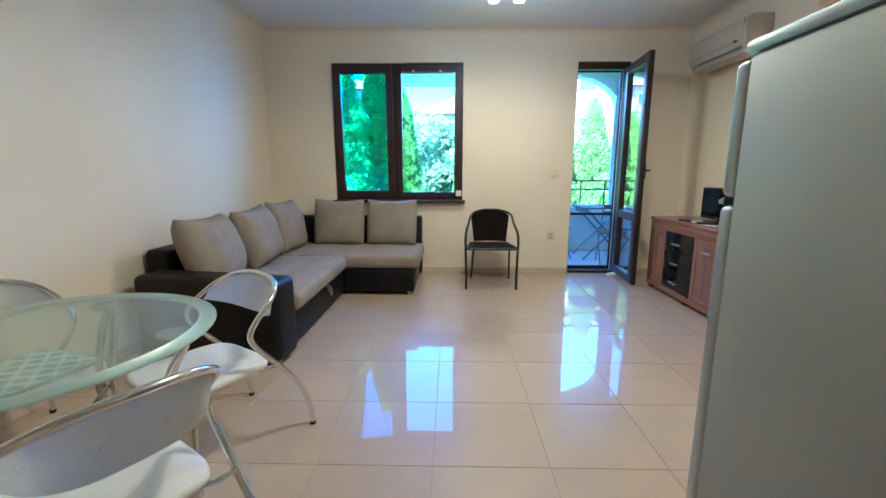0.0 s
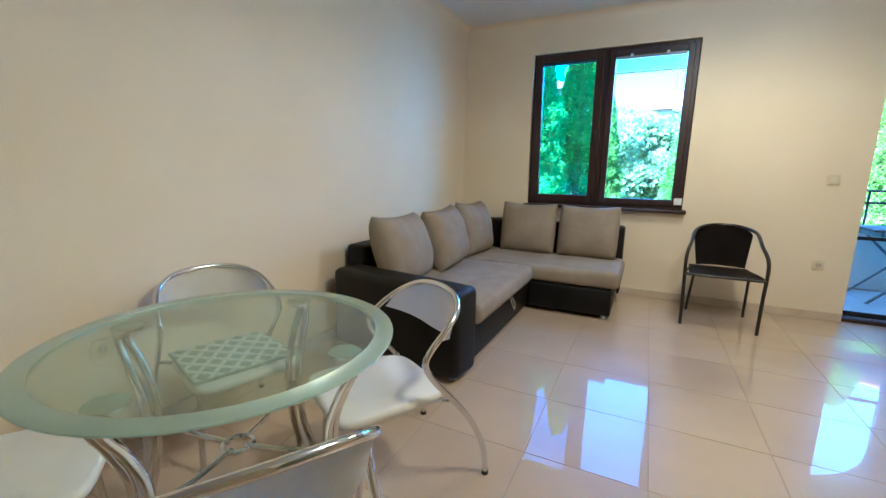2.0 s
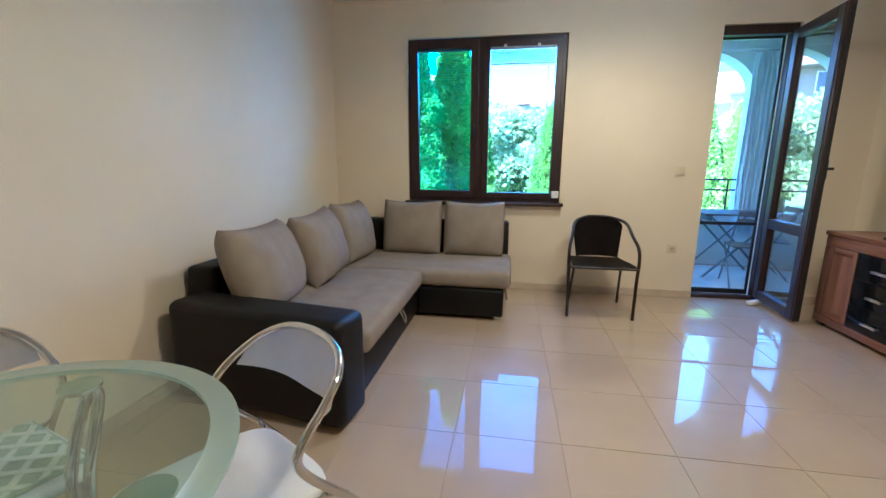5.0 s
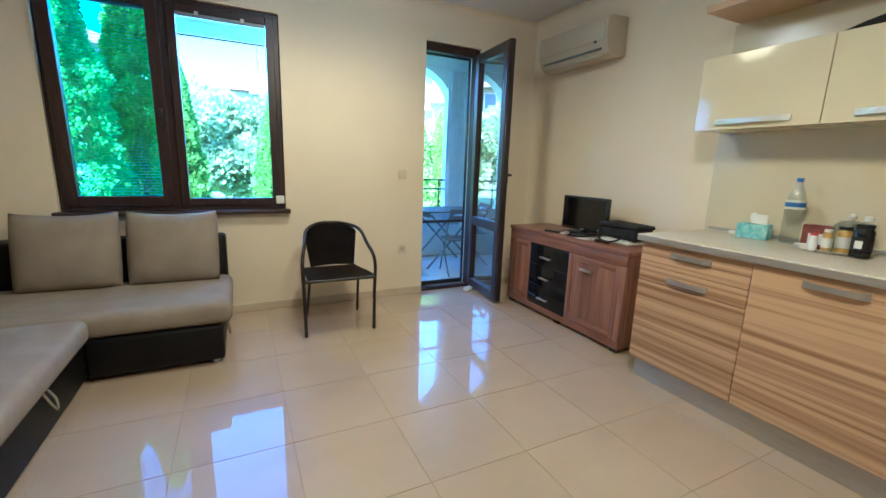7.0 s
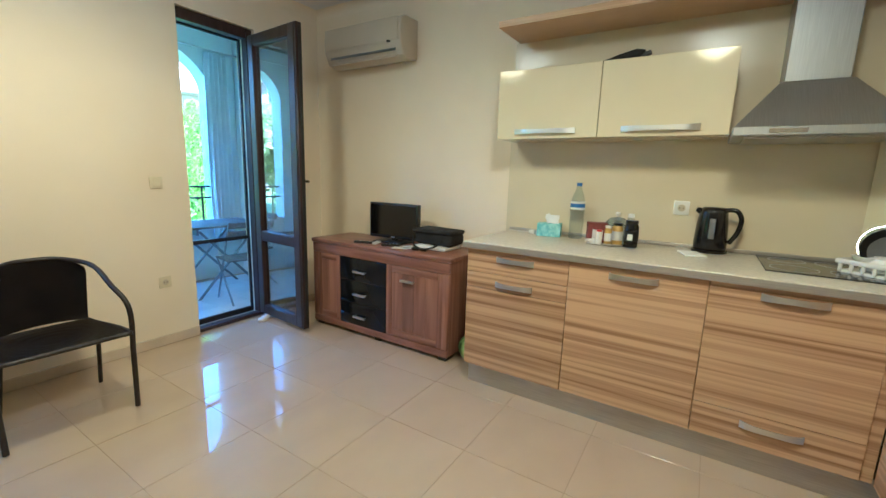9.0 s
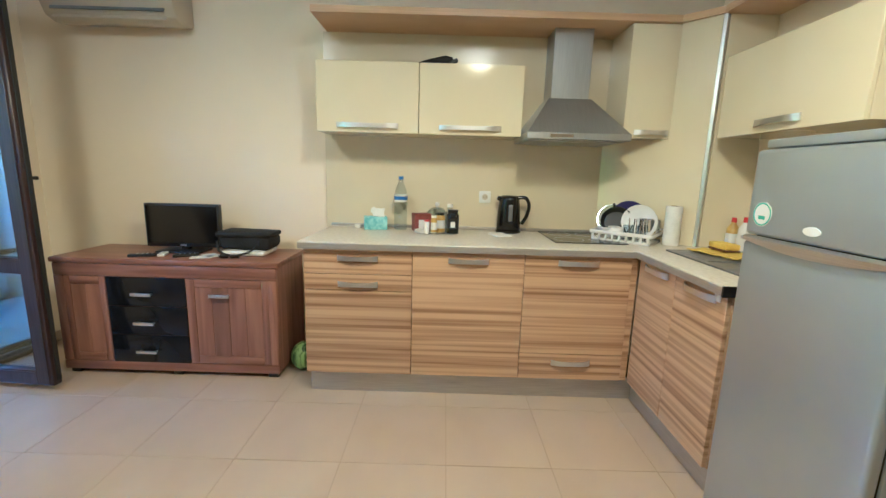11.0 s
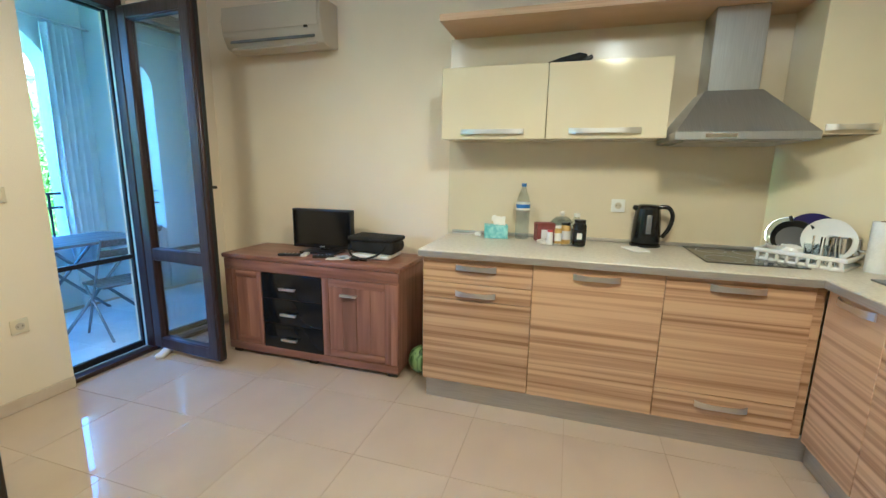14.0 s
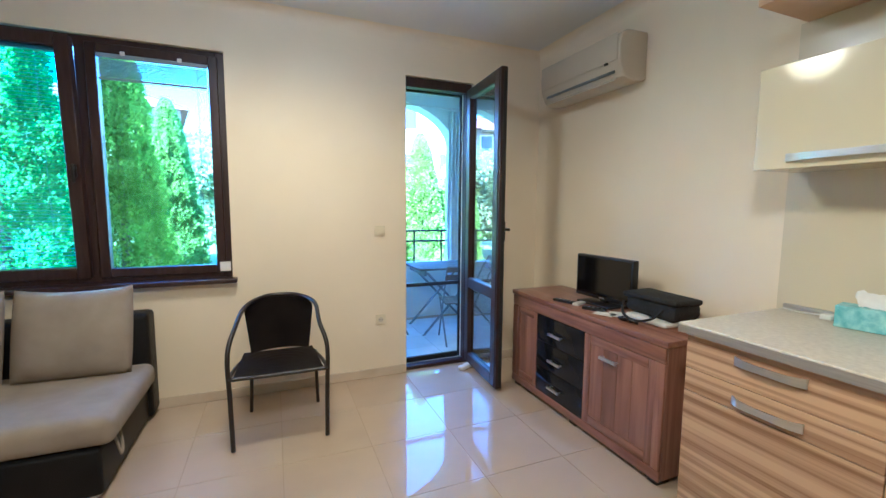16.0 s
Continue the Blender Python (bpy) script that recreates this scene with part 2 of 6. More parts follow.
M_SINK = vary(material("grey_sink", (0.16, 0.16, 0.17), 0.35, 0.3), (0.13, 0.13, 0.14), (0.2, 0.2, 0.21), size=20.0)
M_MELON = vary(material("watermelon_rind", (0.1, 0.25, 0.05), 0.4), (0.02, 0.07, 0.015), (0.34, 0.5, 0.14), scale=(22, 22, 1), size=1.4, detail=3.0, distort=1.0, lo=0.42, hi=0.58)
M_STUCCO = vary(material("balcony_paint", (0.72, 0.74, 0.72), 0.8), (0.66, 0.69, 0.68), (0.76, 0.78, 0.76), size=1.5, bump=0.25, bump_size=90.0)
M_GREYMETAL = vary(material("grey_painted_metal", (0.2, 0.22, 0.23), 0.45, 0.3), (0.16, 0.18, 0.19), (0.25, 0.27, 0.28), size=8.0)
M_BALCWOOD = vary(material("weathered_grey_wood", (0.12, 0.115, 0.11), 0.7), (0.08, 0.077, 0.075), (0.17, 0.16, 0.15), scale=(1.5, 20, 20), size=3.0, detail=6.0)
M_BALCTILE = vary(material("balcony_tile", (0.62, 0.62, 0.6), 0.3), (0.57, 0.57, 0.55), (0.68, 0.68, 0.66), size=4.0, rnd=0.04)
M_CURTAIN = vary(material("white_curtain", (0.75, 0.78, 0.8), 0.9), (0.7, 0.74, 0.77), (0.8, 0.82, 0.84), size=6.0)
M_IRON = material("black_iron", (0.02, 0.02, 0.022), 0.5, 0.3)
M_GREYSLAT = vary(material("blind_aluminium", (0.5, 0.53, 0.55), 0.4, 0.4), (0.26, 0.3, 0.35), (0.34, 0.38, 0.43), size=9.0)
M_LEAFA = leafy(vary(material("thuja_bright", (0.1, 0.25, 0.03), 0.6, spec=0.08), (0.16, 0.25, 0.02), (0.4, 0.47, 0.07), size=3.0, rnd=0.1), (0.42, 0.52, 0.05))
M_LEAFB = leafy(vary(material("thuja_dark", (0.05, 0.14, 0.04), 0.6, spec=0.08), (0.11, 0.19, 0.04), (0.28, 0.38, 0.09), size=3.0, rnd=0.1), (0.34, 0.48, 0.08))
M_LEAFC = leafy(vary(material("shrub_leaf", (0.12, 0.24, 0.08), 0.6, spec=0.08), (0.22, 0.28, 0.12), (0.46, 0.5, 0.3), size=2.0, rnd=0.1), (0.4, 0.46, 0.2))
M_BARK = vary(material("bark", (0.1, 0.07, 0.05), 0.9), (0.06, 0.045, 0.03), (0.15, 0.11, 0.08), scale=(10, 10, 2), size=4.0, bump=0.6, bump_size=20.0)
M_GRASS = vary(material("lawn", (0.09, 0.15, 0.04), 0.9), (0.06, 0.1, 0.03), (0.14, 0.2, 0.06), size=0.8, detail=9.0, bump=0.5, bump_size=30.0)
M_ROOF = vary(material("roof_tile", (0.3, 0.12, 0.08), 0.8), (0.14, 0.055, 0.04), (0.24, 0.1, 0.065), scale=(1, 1, 6), size=3.0)
M_HOUSE = vary(material("house_render", (0.6, 0.52, 0.42), 0.85), (0.2, 0.17, 0.14), (0.27, 0.23, 0.2), size=0.7, bump=0.2, bump_size=40.0)
M_HOUSEGLASS = material("house_window", (0.03, 0.04, 0.05), 0.1)
M_BULB = glow("lamp_glass", (1.0, 0.84, 0.58), 1.2)
M_FROST = material("frosted_glass", (0.64, 0.76, 0.7), 0.3)
M_FROST.node_tree.nodes["Principled BSDF"].inputs["Transmission Weight"].default_value = 0.85
M_MAT = vary(material("white_lattice", (0.72, 0.75, 0.68), 0.8), (0.68, 0.7, 0.62), (0.76, 0.78, 0.7), size=20.0)
M_SAGE = vary(material("sage_fabric", (0.36, 0.42, 0.33), 0.9), (0.32, 0.38, 0.3), (0.4, 0.46, 0.37), size=20.0, bump=0.3, bump_size=200.0)
M_RUBBER = material("black_rubber", (0.015, 0.015, 0.015), 0.7)
M_STICKER = material("green_sticker", (0.1, 0.4, 0.3), 0.5)

# ---------------------------------------------------------------- mesh tools
ROOTS = {}


def thing(name, at, label, category, group="", kind=""):
    ob = new(name)
    ob.location = at
    ob.empty_display_size = 0.1
    ROOTS[ob.name] = Vector(at)
    return tagged(ob, label, category, group, kind)


def root(ob):
    while ob.parent:
        ob = ob.parent
    return ROOTS.get(ob.name, Vector((0, 0, 0)))


def smooth(me, angle=40):
    for p in me.polygons:
        p.use_smooth = True
    me.set_sharp_from_angle(angle=radians(angle))


def part(name, bm, mat, parent, label="", angle=40):
    """One mesh under a thing, given in world places."""
    me = bpy.data.meshes.new(name)
    bmesh.ops.translate(bm, verts=bm.verts, vec=-root(parent))
    bm.to_mesh(me)
    bm.free()
    smooth(me, angle)
    me.materials.append(mat)
    ob = new(name, me)
    ob.parent = parent
    if label:
        ob["label"] = label
    return ob


def solo(name, bm, mat, label, category, group="", kind="", angle=40):
    me = bpy.data.meshes.new(name)
    bm.to_mesh(me)
    bm.free()
    smooth(me, angle)
    me.materials.append(mat)
    return tagged(new(name, me), label, category, group, kind)


def tops():
    return {ob.name for ob in bpy.data.objects if ob.parent is None}


def carry(old, m):
    """Moves the things built since old as one group."""
    for ob in list(bpy.data.objects):
        if ob.parent is None and ob.name not in old:
            ob.matrix_world = m @ (Matrix.Translation(ob.location) if ob.type == "EMPTY" else ob.matrix_basis)


def box(x0, y0, z0, x1, y1, z1, bevel=0.0, seg=2, bm=None):
    b = bmesh.new()
    bmesh.ops.create_cube(b, size=1.0)
    for v in b.verts:
        v.co = Vector((x0 if v.co.x < 0 else x1, y0 if v.co.y < 0 else y1, z0 if v.co.z < 0 else z1))
    if bevel:
        bmesh.ops.bevel(b, geom=b.edges[:], offset=bevel, segments=seg, profile=0.5, affect="EDGES")
    return join(bm, b)


def join(bm, b):
    if bm is None:
        return b
    me = bpy.data.meshes.new("tmp")
    b.to_mesh(me)
    b.free()
    bm.from_mesh(me)
    bpy.data.meshes.remove(me)
    return bm


def moved(b, m):
    bmesh.ops.transform(b, matrix=m, verts=b.verts)
    return b


def cyl(p, q, r, r2=None, seg=16, bm=None):
    b = bmesh.new()
    p, q = Vector(p), Vector(q)
    bmesh.ops.create_cone(b, cap_ends=True, segments=seg, radius1=r, radius2=r if r2 is None else r2, depth=(q - p).length)
    turn = (q - p).to_track_quat("Z", "Y").to_matrix().to_4x4()
    return join(bm, moved(b, Matrix.Translation((p + q) / 2) @ turn))


def lathe(profile, at=(0, 0, 0), seg=32, bm=None):
    b = bmesh.new()
    rings = []
    for r, z in profile:
        rings.append([b.verts.new((at[0] + r * math.cos(6.28318 * k / seg), at[1] + r * math.sin(6.28318 * k / seg), at[2] + z)) for k in range(seg)] if r > 1e-6 else [b.verts.new((at[0], at[1], at[2] + z))])
    for a, c in zip(rings, rings[1:]):
        for k in range(seg):
            j = (k + 1) % seg
            if len(a) == 1 and len(c) == 1:
                continue
            if len(a) == 1:
                b.faces.new((a[0], c[j], c[k]))
            elif len(c) == 1:
                b.faces.new((a[k], a[j], c[0]))
            else:
                b.faces.new((a[k], a[j], c[j], c[k]))
    bmesh.ops.recalc_face_normals(b, faces=b.faces)
    return join(bm, b)


def curve_points(points, n=8, closed=False):
    """A smooth line through the points."""
    P = [Vector(p) for p in points]
    out = []
    N = len(P)
    for i in range(N if closed else N - 1):
        a, b, c, d = (P[(i - 1) % N], P[i], P[(i + 1) % N], P[(i + 2) % N]) if closed else (P[max(i - 1, 0)], P[i], P[i + 1], P[min(i + 2, N - 1)])
        for k in range(n):
            t = k / n
            out.append(0.5 * (2 * b + (c - a) * t + (2 * a - 5 * b + 4 * c - d) * t * t + (3 * b - a - 3 * c + d) * t ** 3))
    if not closed:
        out.append(P[-1])
    return out


def tube(points, r, seg=10, n=8, closed=False, bm=None, sharp=False):
    """A round tube along a smooth line."""
    pts = [Vector(p) for p in points] if sharp else curve_points(points, n, closed)
    b = bmesh.new()
    rings = []
    up = None
    for i, p in enumerate(pts):
        d = (pts[(i + 1) % len(pts)] - pts[i - 1]) if closed else (pts[min(i + 1, len(pts) - 1)] - pts[max(i - 1, 0)])
        d.normalize()
        if up is None:
            up = d.orthogonal().normalized()
        up = (up - d * up.dot(d)).normalized()
        side = d.cross(up)
        rings.append([b.verts.new(p + r * (math.cos(6.28318 * k / seg) * up + math.sin(6.28318 * k / seg) * side)) for k in range(seg)])
    pairs = list(zip(rings, rings[1:])) + ([(rings[-1], rings[0])] if closed else [])
    for a, c in pairs:
        for k in range(seg):
            b.faces.new((a[k], a[(k + 1) % seg], c[(k + 1) % seg], c[k]))
    if not closed:
        b.faces.new(rings[0][::-1])
        b.faces.new(rings[-1])
    bmesh.ops.recalc_face_normals(b, faces=b.faces)
    return join(bm, b)


def pillow(w, h, t, seed=0, n=18, sag=0.03):
    """A stuffed cushion in the xz plane, thick along y, with pinched corners."""
    b = bmesh.new()
    front, back = [], []
    for s, rows in ((-1, front), (1, back)):
        for i in range(n + 1):
            row = []
            for j in range(n + 1):
                u, v = 2 * i / n - 1, 2 * j / n - 1
                k = 1 - 0.07 * (u * u * v * v) + 0.0
                edge = max(0.0, (1 - abs(u) ** 3.0) * (1 - abs(v) ** 3.0)) ** 0.5
                wob = noise.noise(Vector((u * 1.7 + seed * 3.1, v * 1.7, s))) * 0.12
                x = u * w / 2 * (1 - 0.05 * (1 - v * v) * abs(u) + 0.02) * k
                z = v * h / 2 * (1 - 0.05 * (1 - u * u) * abs(v) + 0.02) * k - sag * (1 - u * u) * (v + 1) / 2
                row.append(b.verts.new((x, s * t / 2 * edge * (1 + wob), z)))
            rows.append(row)
    for s, rows in ((-1, front), (1, back)):
        for i in range(n):
            for j in range(n):
                q = (rows[i][j], rows[i + 1][j], rows[i + 1][j + 1], rows[i][j + 1])
                b.faces.new(q if s < 0 else q[::-1])
    bmesh.ops.remove_doubles(b, verts=b.verts, dist=1e-5)
    bmesh.ops.recalc_face_normals(b, faces=b.faces)
    return b


def padded(x0, y0, z0, x1, y1, z1, nx, ny, puff=0.02, soft=0.05, seed=0):
    """A padded seat block: rounded, with a soft uneven top and shallow tufts."""
    b = box(x0, y0, z0, x1, y1, z1, min(soft, (z1 - z0) * 0.45), 4)
    faces = [f for f in b.faces if all(v.co.z > z1 - 1e-4 for v in f.verts)]
    bmesh.ops.subdivide_edges(b, edges=list({e for f in faces for e in f.edges}), cuts=15, use_grid_fill=True)
    for v in b.verts:
        if v.co.z > z1 - 1e-4:
            u, w = (v.co.x - x0) / (x1 - x0), (v.co.y - y0) / (y1 - y0)
            k = abs(math.sin(math.pi * u * nx)) * abs(math.sin(math.pi * w * ny))
            v.co.z += puff * (k ** 0.5 - 0.4) * min(1, 6 * min(u, 1 - u, w, 1 - w)) + 0.006 * noise.noise(v.co * 5 + Vector((seed, 0, 0)))
    return b

# ---------------------------------------------------------------- the room
XL, XR, YN, YS, ZC = -1.83, 2.86, 5.33, -1.6, 2.69
KE, PX = 0.76, 0.84                               # kitchen end wall, passage wall
TH = 0.25
WX0, WX1, WZ0, WZ1 = -1.085, 0.38, 0.865, 2.365      # window opening
DX0, DX1, DZ1 = 1.63, 2.215, 2.372                  # balcony door opening


def wall(name, boxes, label, mat=None):
    b = None
    for q in boxes:
        b = box(*q, bm=b)
    return solo(name, b, mat or M_WALL, label, "wall", kind="structure", angle=30)


wall("wall_north", [
    (XL - TH, YN, -0.02, WX0, YN + TH, ZC + 0.1), (WX0, YN, -0.02, WX1, YN + TH, WZ0), (WX0, YN, WZ1, WX1, YN + TH, ZC + 0.1),
    (WX1, YN, -0.02, DX0, YN + TH, ZC + 0.1), (DX0, YN, DZ1, DX1, YN + TH, ZC + 0.1), (DX1, YN, -0.02, XR + TH, YN + TH, ZC + 0.1)],
    "cream painted wall with a window and a balcony door")
wall("wall_west", [(XL - TH, YS - TH, -0.02, XL, YN, ZC + 0.1)], "cream painted plain wall behind sofa and dining table")
wall("wall_east", [(XR, KE - 0.12, -0.02, XR + TH, YN, ZC + 0.1)], "cream painted wall behind sideboard and kitchen units")
wall("wall_kitchen_end", [(PX, KE - 0.12, -0.02, XR, KE, ZC + 0.1)], "cream painted wall behind fridge and sink")
wall("wall_passage", [(PX, YS, -0.02, PX + 0.12, KE - 0.12, ZC + 0.1)], "cream painted passage wall beside the fridge niche")
wall("wall_south", [(XL, YS - TH, -0.02, PX + 0.12, YS, ZC + 0.1)], "cream painted end wall of the passage")
solo("ceiling", box(XL - TH, YS - TH, ZC, XR + TH, YN + TH, ZC + 0.2), M_CEIL, "white painted ceiling with soft shading at edges", "ceiling", kind="structure")

# rounded cove where walls meet the ceiling


def cove(name, p, q, inward):
    b = bmesh.new()
    p, q, inward = Vector(p), Vector(q), Vector(inward)
    r = 0.07
    prof = [(0.0, 0.0)] + [(r * (1 - math.sin(a * math.pi / 12)), -r * (1 - math.cos(a * math.pi / 12))) for a in range(7)]
    rows = [[b.verts.new(e + inward * u + Vector((0, 0, w))) for u, w in prof] for e in (p, q)]
    for k in range(len(prof)):
        j = (k + 1) % len(prof)
        b.faces.new((rows[0][k], rows[0][j], rows[1][j], rows[1][k]))
    bmesh.ops.recalc_face_normals(b, faces=b.faces)
    return solo(name, b, M_WALL, "rounded plaster cove between wall and ceiling", "cove", kind="structure")


cove("trim_north", (XL, YN - 0.001, ZC - 0.001), (XR, YN - 0.001, ZC - 0.001), (0, -1, 0))
cove("trim_west", (XL + 0.001, YS, ZC - 0.001), (XL + 0.001, YN, ZC - 0.001), (1, 0, 0))
cove("trim_east", (XR - 0.001, KE, ZC - 0.001), (XR - 0.001, YN, ZC - 0.001), (-1, 0, 0))

for nm, q in (("baseboard_north", (WX1 - 0.5, YN - 0.012, 0.0, DX0 - 0.001, YN + 0.0, 0.07)), ("baseboard_west", (XL, YS, 0.0, XL + 0.012, YN - 0.02, 0.07)), ("baseboard_east", (XR - 0.012, 3.31, 0.0, XR, YN - 0.02, 0.07)),
              ("baseboard_corner", (DX1 + 0.05, YN - 0.012, 0.0, XR - 0.015, YN, 0.07)), ("baseboard_sofa", (XL + 0.015, YN - 0.012, 0.0, WX1 - 0.503, YN, 0.07))):
    solo(nm, box(*q, 0.003, 1), M_SKIRT, "beige ceramic tile skirting along the wall", "baseboard", kind="structure")

# window: fixed frame, tilted sash and closed sash
win = tagged(new("window_1"), "dark brown window, one sash tilted open", "window", kind="structure")
FY = YN + 0.035
MX = -0.385


def frame_ring(x0, z0, x1, z1, y0, y1, w, wb=None):
    wb = wb or w
    b = box(x0, y0, z0, x0 + w, y1, z1, 0.004, 1)
    b = box(x1 - w, y0, z0, x1, y1, z1, 0.004, 1, b)
    b = box(x0 + w, y0, z1 - w, x1 - w, y1, z1, 0.004, 1, b)
    return box(x0 + w, y0, z0, x1 - w, y1, z0 + wb, 0.004, 1, b)


part("window_frame", box(MX - 0.035, FY + 0.002, WZ0 + 0.05, MX + 0.035, FY + 0.06, WZ1 - 0.05, 0.004, 1, frame_ring(WX0, WZ0, WX1, WZ1, FY, FY + 0.065, 0.055)), M_FRAME, win)
sash_r = part("sash", frame_ring(MX + 0.022, WZ0 + 0.035, WX1 - 0.04, WZ1 - 0.035, FY - 0.02, FY + 0.045, 0.055), M_FRAME, win)
part("pane", box(MX + 0.07, FY + 0.01, WZ0 + 0.085, WX1 - 0.09, FY + 0.018, WZ1 - 0.085), M_GLASS, sash_r).visible_shadow = False
tilt = Matrix.Translation((0, FY, WZ0 + 0.04)) @ Matrix.Rotation(radians(3.2), 4, "X") @ Matrix.Translation((0, -FY, -WZ0 - 0.04))
sash_l = part("sash", moved(frame_ring(WX0 + 0.04, WZ0 + 0.035, MX - 0.022, WZ1 - 0.035, FY - 0.022, FY + 0.043, 0.07), tilt), M_FRAME, win)
part("pane", moved(box(WX0 + 0.105, FY + 0.01, WZ0 + 0.1, MX - 0.088, FY + 0.018, WZ1 - 0.1), tilt), M_SCREENGLASS, sash_l).visible_shadow = False
part("handle", moved(box(MX - 0.062, FY - 0.034, 1.52, MX - 0.04, FY - 0.022, 1.6, 0.004, 2, cyl((MX - 0.051, FY - 0.035, 1.58), (MX - 0.051, FY - 0.05, 1.58), 0.008, bm=box(MX - 0.059, FY - 0.06, 1.49, MX - 0.043, FY - 0.045, 1.6, 0.006, 2))), tilt), M_DARK, sash_l)
part("window_sill", box(WX0 - 0.02, YN - 0.075, WZ0 - 0.03, WX1 + 0.03, FY + 0.03, WZ0 + 0.002, 0.006, 2), M_FRAME, win)
part("catch", box(WX1 - 0.075, FY - 0.04, WZ0 + 0.045, WX1 - 0.01, FY - 0.019, WZ0 + 0.11, 0.003, 1), M_WHITE, win, "white plastic catch")

# blinds inside the panes
blind = thing("venetian_blind", ((WX0 + MX) / 2, FY - 0.01, WZ1 - 0.1), "lowered pale aluminium venetian blind with open slats", "blind")
for k in range(62):
    z = WZ1 - 0.13 - k * 0.0213
    b = moved(box(WX0 + 0.115, FY + 0.024, z - 0.0006, MX - 0.1, FY + 0.038, z + 0.0006), tilt)
    part("slat", b, M_GREYSLAT, blind)
part("head_rail", moved(box(WX0 + 0.112, FY + 0.02, WZ1 - 0.125, MX - 0.095, FY + 0.042, WZ1 - 0.1), tilt), M_GREYSLAT, blind)
for x in (WX0 + 0.2, MX - 0.2):
    part("cord", moved(cyl((x, FY + 0.031, WZ0 + 0.12), (x, FY + 0.031, WZ1 - 0.12), 0.0012, seg=6), tilt), M_GREYSLAT, blind)
blind2 = thing("venetian_blind", ((MX + WX1) / 2, FY - 0.01, WZ1 - 0.1), "raised pale venetian blind, slats stacked at top", "blind")
part("head_rail", box(MX + 0.08, FY - 0.012, WZ1 - 0.115, WX1 - 0.1, FY + 0.008, WZ1 - 0.09), M_GREYSLAT, blind2)
for k in range(14):
    z = WZ1 - 0.125 - k * 0.0075
    part("slat", box(MX + 0.085, FY - 0.01, z - 0.0025, WX1 - 0.105, FY + 0.006, z), M_GREYSLAT, blind2)
part("bottom_rail", box(MX + 0.083, FY - 0.012, WZ1 - 0.245, WX1 - 0.103, FY + 0.008, WZ1 - 0.232), M_GREYSLAT, blind2)
part("cord", cyl((WX1 - 0.16, FY - 0.004, WZ0 + 0.35), (WX1 - 0.16, FY - 0.004, WZ1 - 0.12), 0.0014, seg=6), M_DARK, blind2)
for k in range(2):
    part("clip", box(MX + 0.2 + k * 0.3, FY - 0.026, WZ1 - 0.1, MX + 0.225 + k * 0.3, FY - 0.02, WZ1 - 0.075, 0.002, 1), M_WHITE, blind2, "white plastic clip")

# balcony door
door = tagged(new("door_1"), "dark brown glazed balcony door standing open inwards", "door", kind="structure")
part("door_frame", box(DX0, YN + 0.03, 0.0, DX1, YN + 0.1, 0.03, 0.004, 1, box(DX0, YN + 0.03, 0.03, DX0 + 0.012, YN + 0.1, DZ1, 0.003, 1, box(DX1 - 0.05, YN + 0.03, 0.03, DX1, YN + 0.1, DZ1, 0.004, 1, box(DX0 + 0.012, YN + 0.03, DZ1 - 0.075, DX1 - 0.05, YN + 0.1, DZ1, 0.004, 1)))), M_FRAME, door)
HX, HY = 2.165, YN + 0.02
leaf_m = Matrix.Translation((HX, HY, 0)) @ Matrix.Rotation(radians(LEAF), 4, "Z")
LW, LH = 0.65, 2.315


def leaf_part(name, b, mat, parent, label=""):
    return part(name, moved(b, leaf_m), mat, parent, label)


leaf = leaf_part("leaf", box(0.085, 0.0, 0.685, LW - 0.085, 0.05, 0.77, 0.004, 1, frame_ring(0.0, 0.035, LW, LH, 0.0, 0.05, 0.085)), M_FRAME, door)
leaf_part("leaf_face", box(0.087, -0.004, 0.69, LW - 0.087, 0.0, 0.765, 0.001, 1, frame_ring(0.005, 0.04, LW - 0.02, LH - 0.005, -0.004, 0.0, 0.075)), M_FRAME_IN, leaf, "lighter brown inner face")
leaf_part("pane", box(0.085, 0.026, 0.77, LW - 0.085, 0.034, LH - 0.085), M_DOORGLASS, leaf).visible_shadow = False
leaf_part("pane", box(0.085, 0.026, 0.12, LW - 0.085, 0.034, 0.685), M_DOORGLASS, leaf).visible_shadow = False
leaf_part("door_handle", cyl((LW - 0.04, 0.06, 1.2), (LW - 0.04, 0.1, 1.2), 0.009, bm=box(LW - 0.15, 0.095, 1.19, LW - 0.03, 0.11, 1.21, 0.006, 2, box(LW - 0.055, 0.06, 1.12, LW - 0.025, 0.068, 1.26, 0.003, 1))), M_DARK, leaf, "black lever handle")
leaf_part("seal", box(LW - 0.004, 0.02, 0.06, LW + 0.006, 0.045, LH - 0.03, 0.002, 1), M_RUBBER, leaf)
# insect screen
screen = thing("insect_screen", ((DX0 + DX1) / 2, YN + 0.13, 0.0), "sliding insect screen with thin black frame in doorway", "insect screen")
part("frame", box(DX0 + 0.02, YN + 0.115, 0.685, DX1 - 0.06, YN + 0.135, 0.715, 0.002, 1, frame_ring(DX0 + 0.012, 0.03, DX1 - 0.05, DZ1 - 0.07, YN + 0.112, YN + 0.138, 0.018, 0.045)), M_DARK, screen)
solo("door_stop", moved(padded(-0.07, -0.03, 0.0, 0.07, 0.03, 0.035, 1, 1, 0.01, 0.015), pose(2.12, 5.22, 0.001, 0, 0, 25)), M_WHITE, "folded white cloth wedge on floor under door", "door stop")

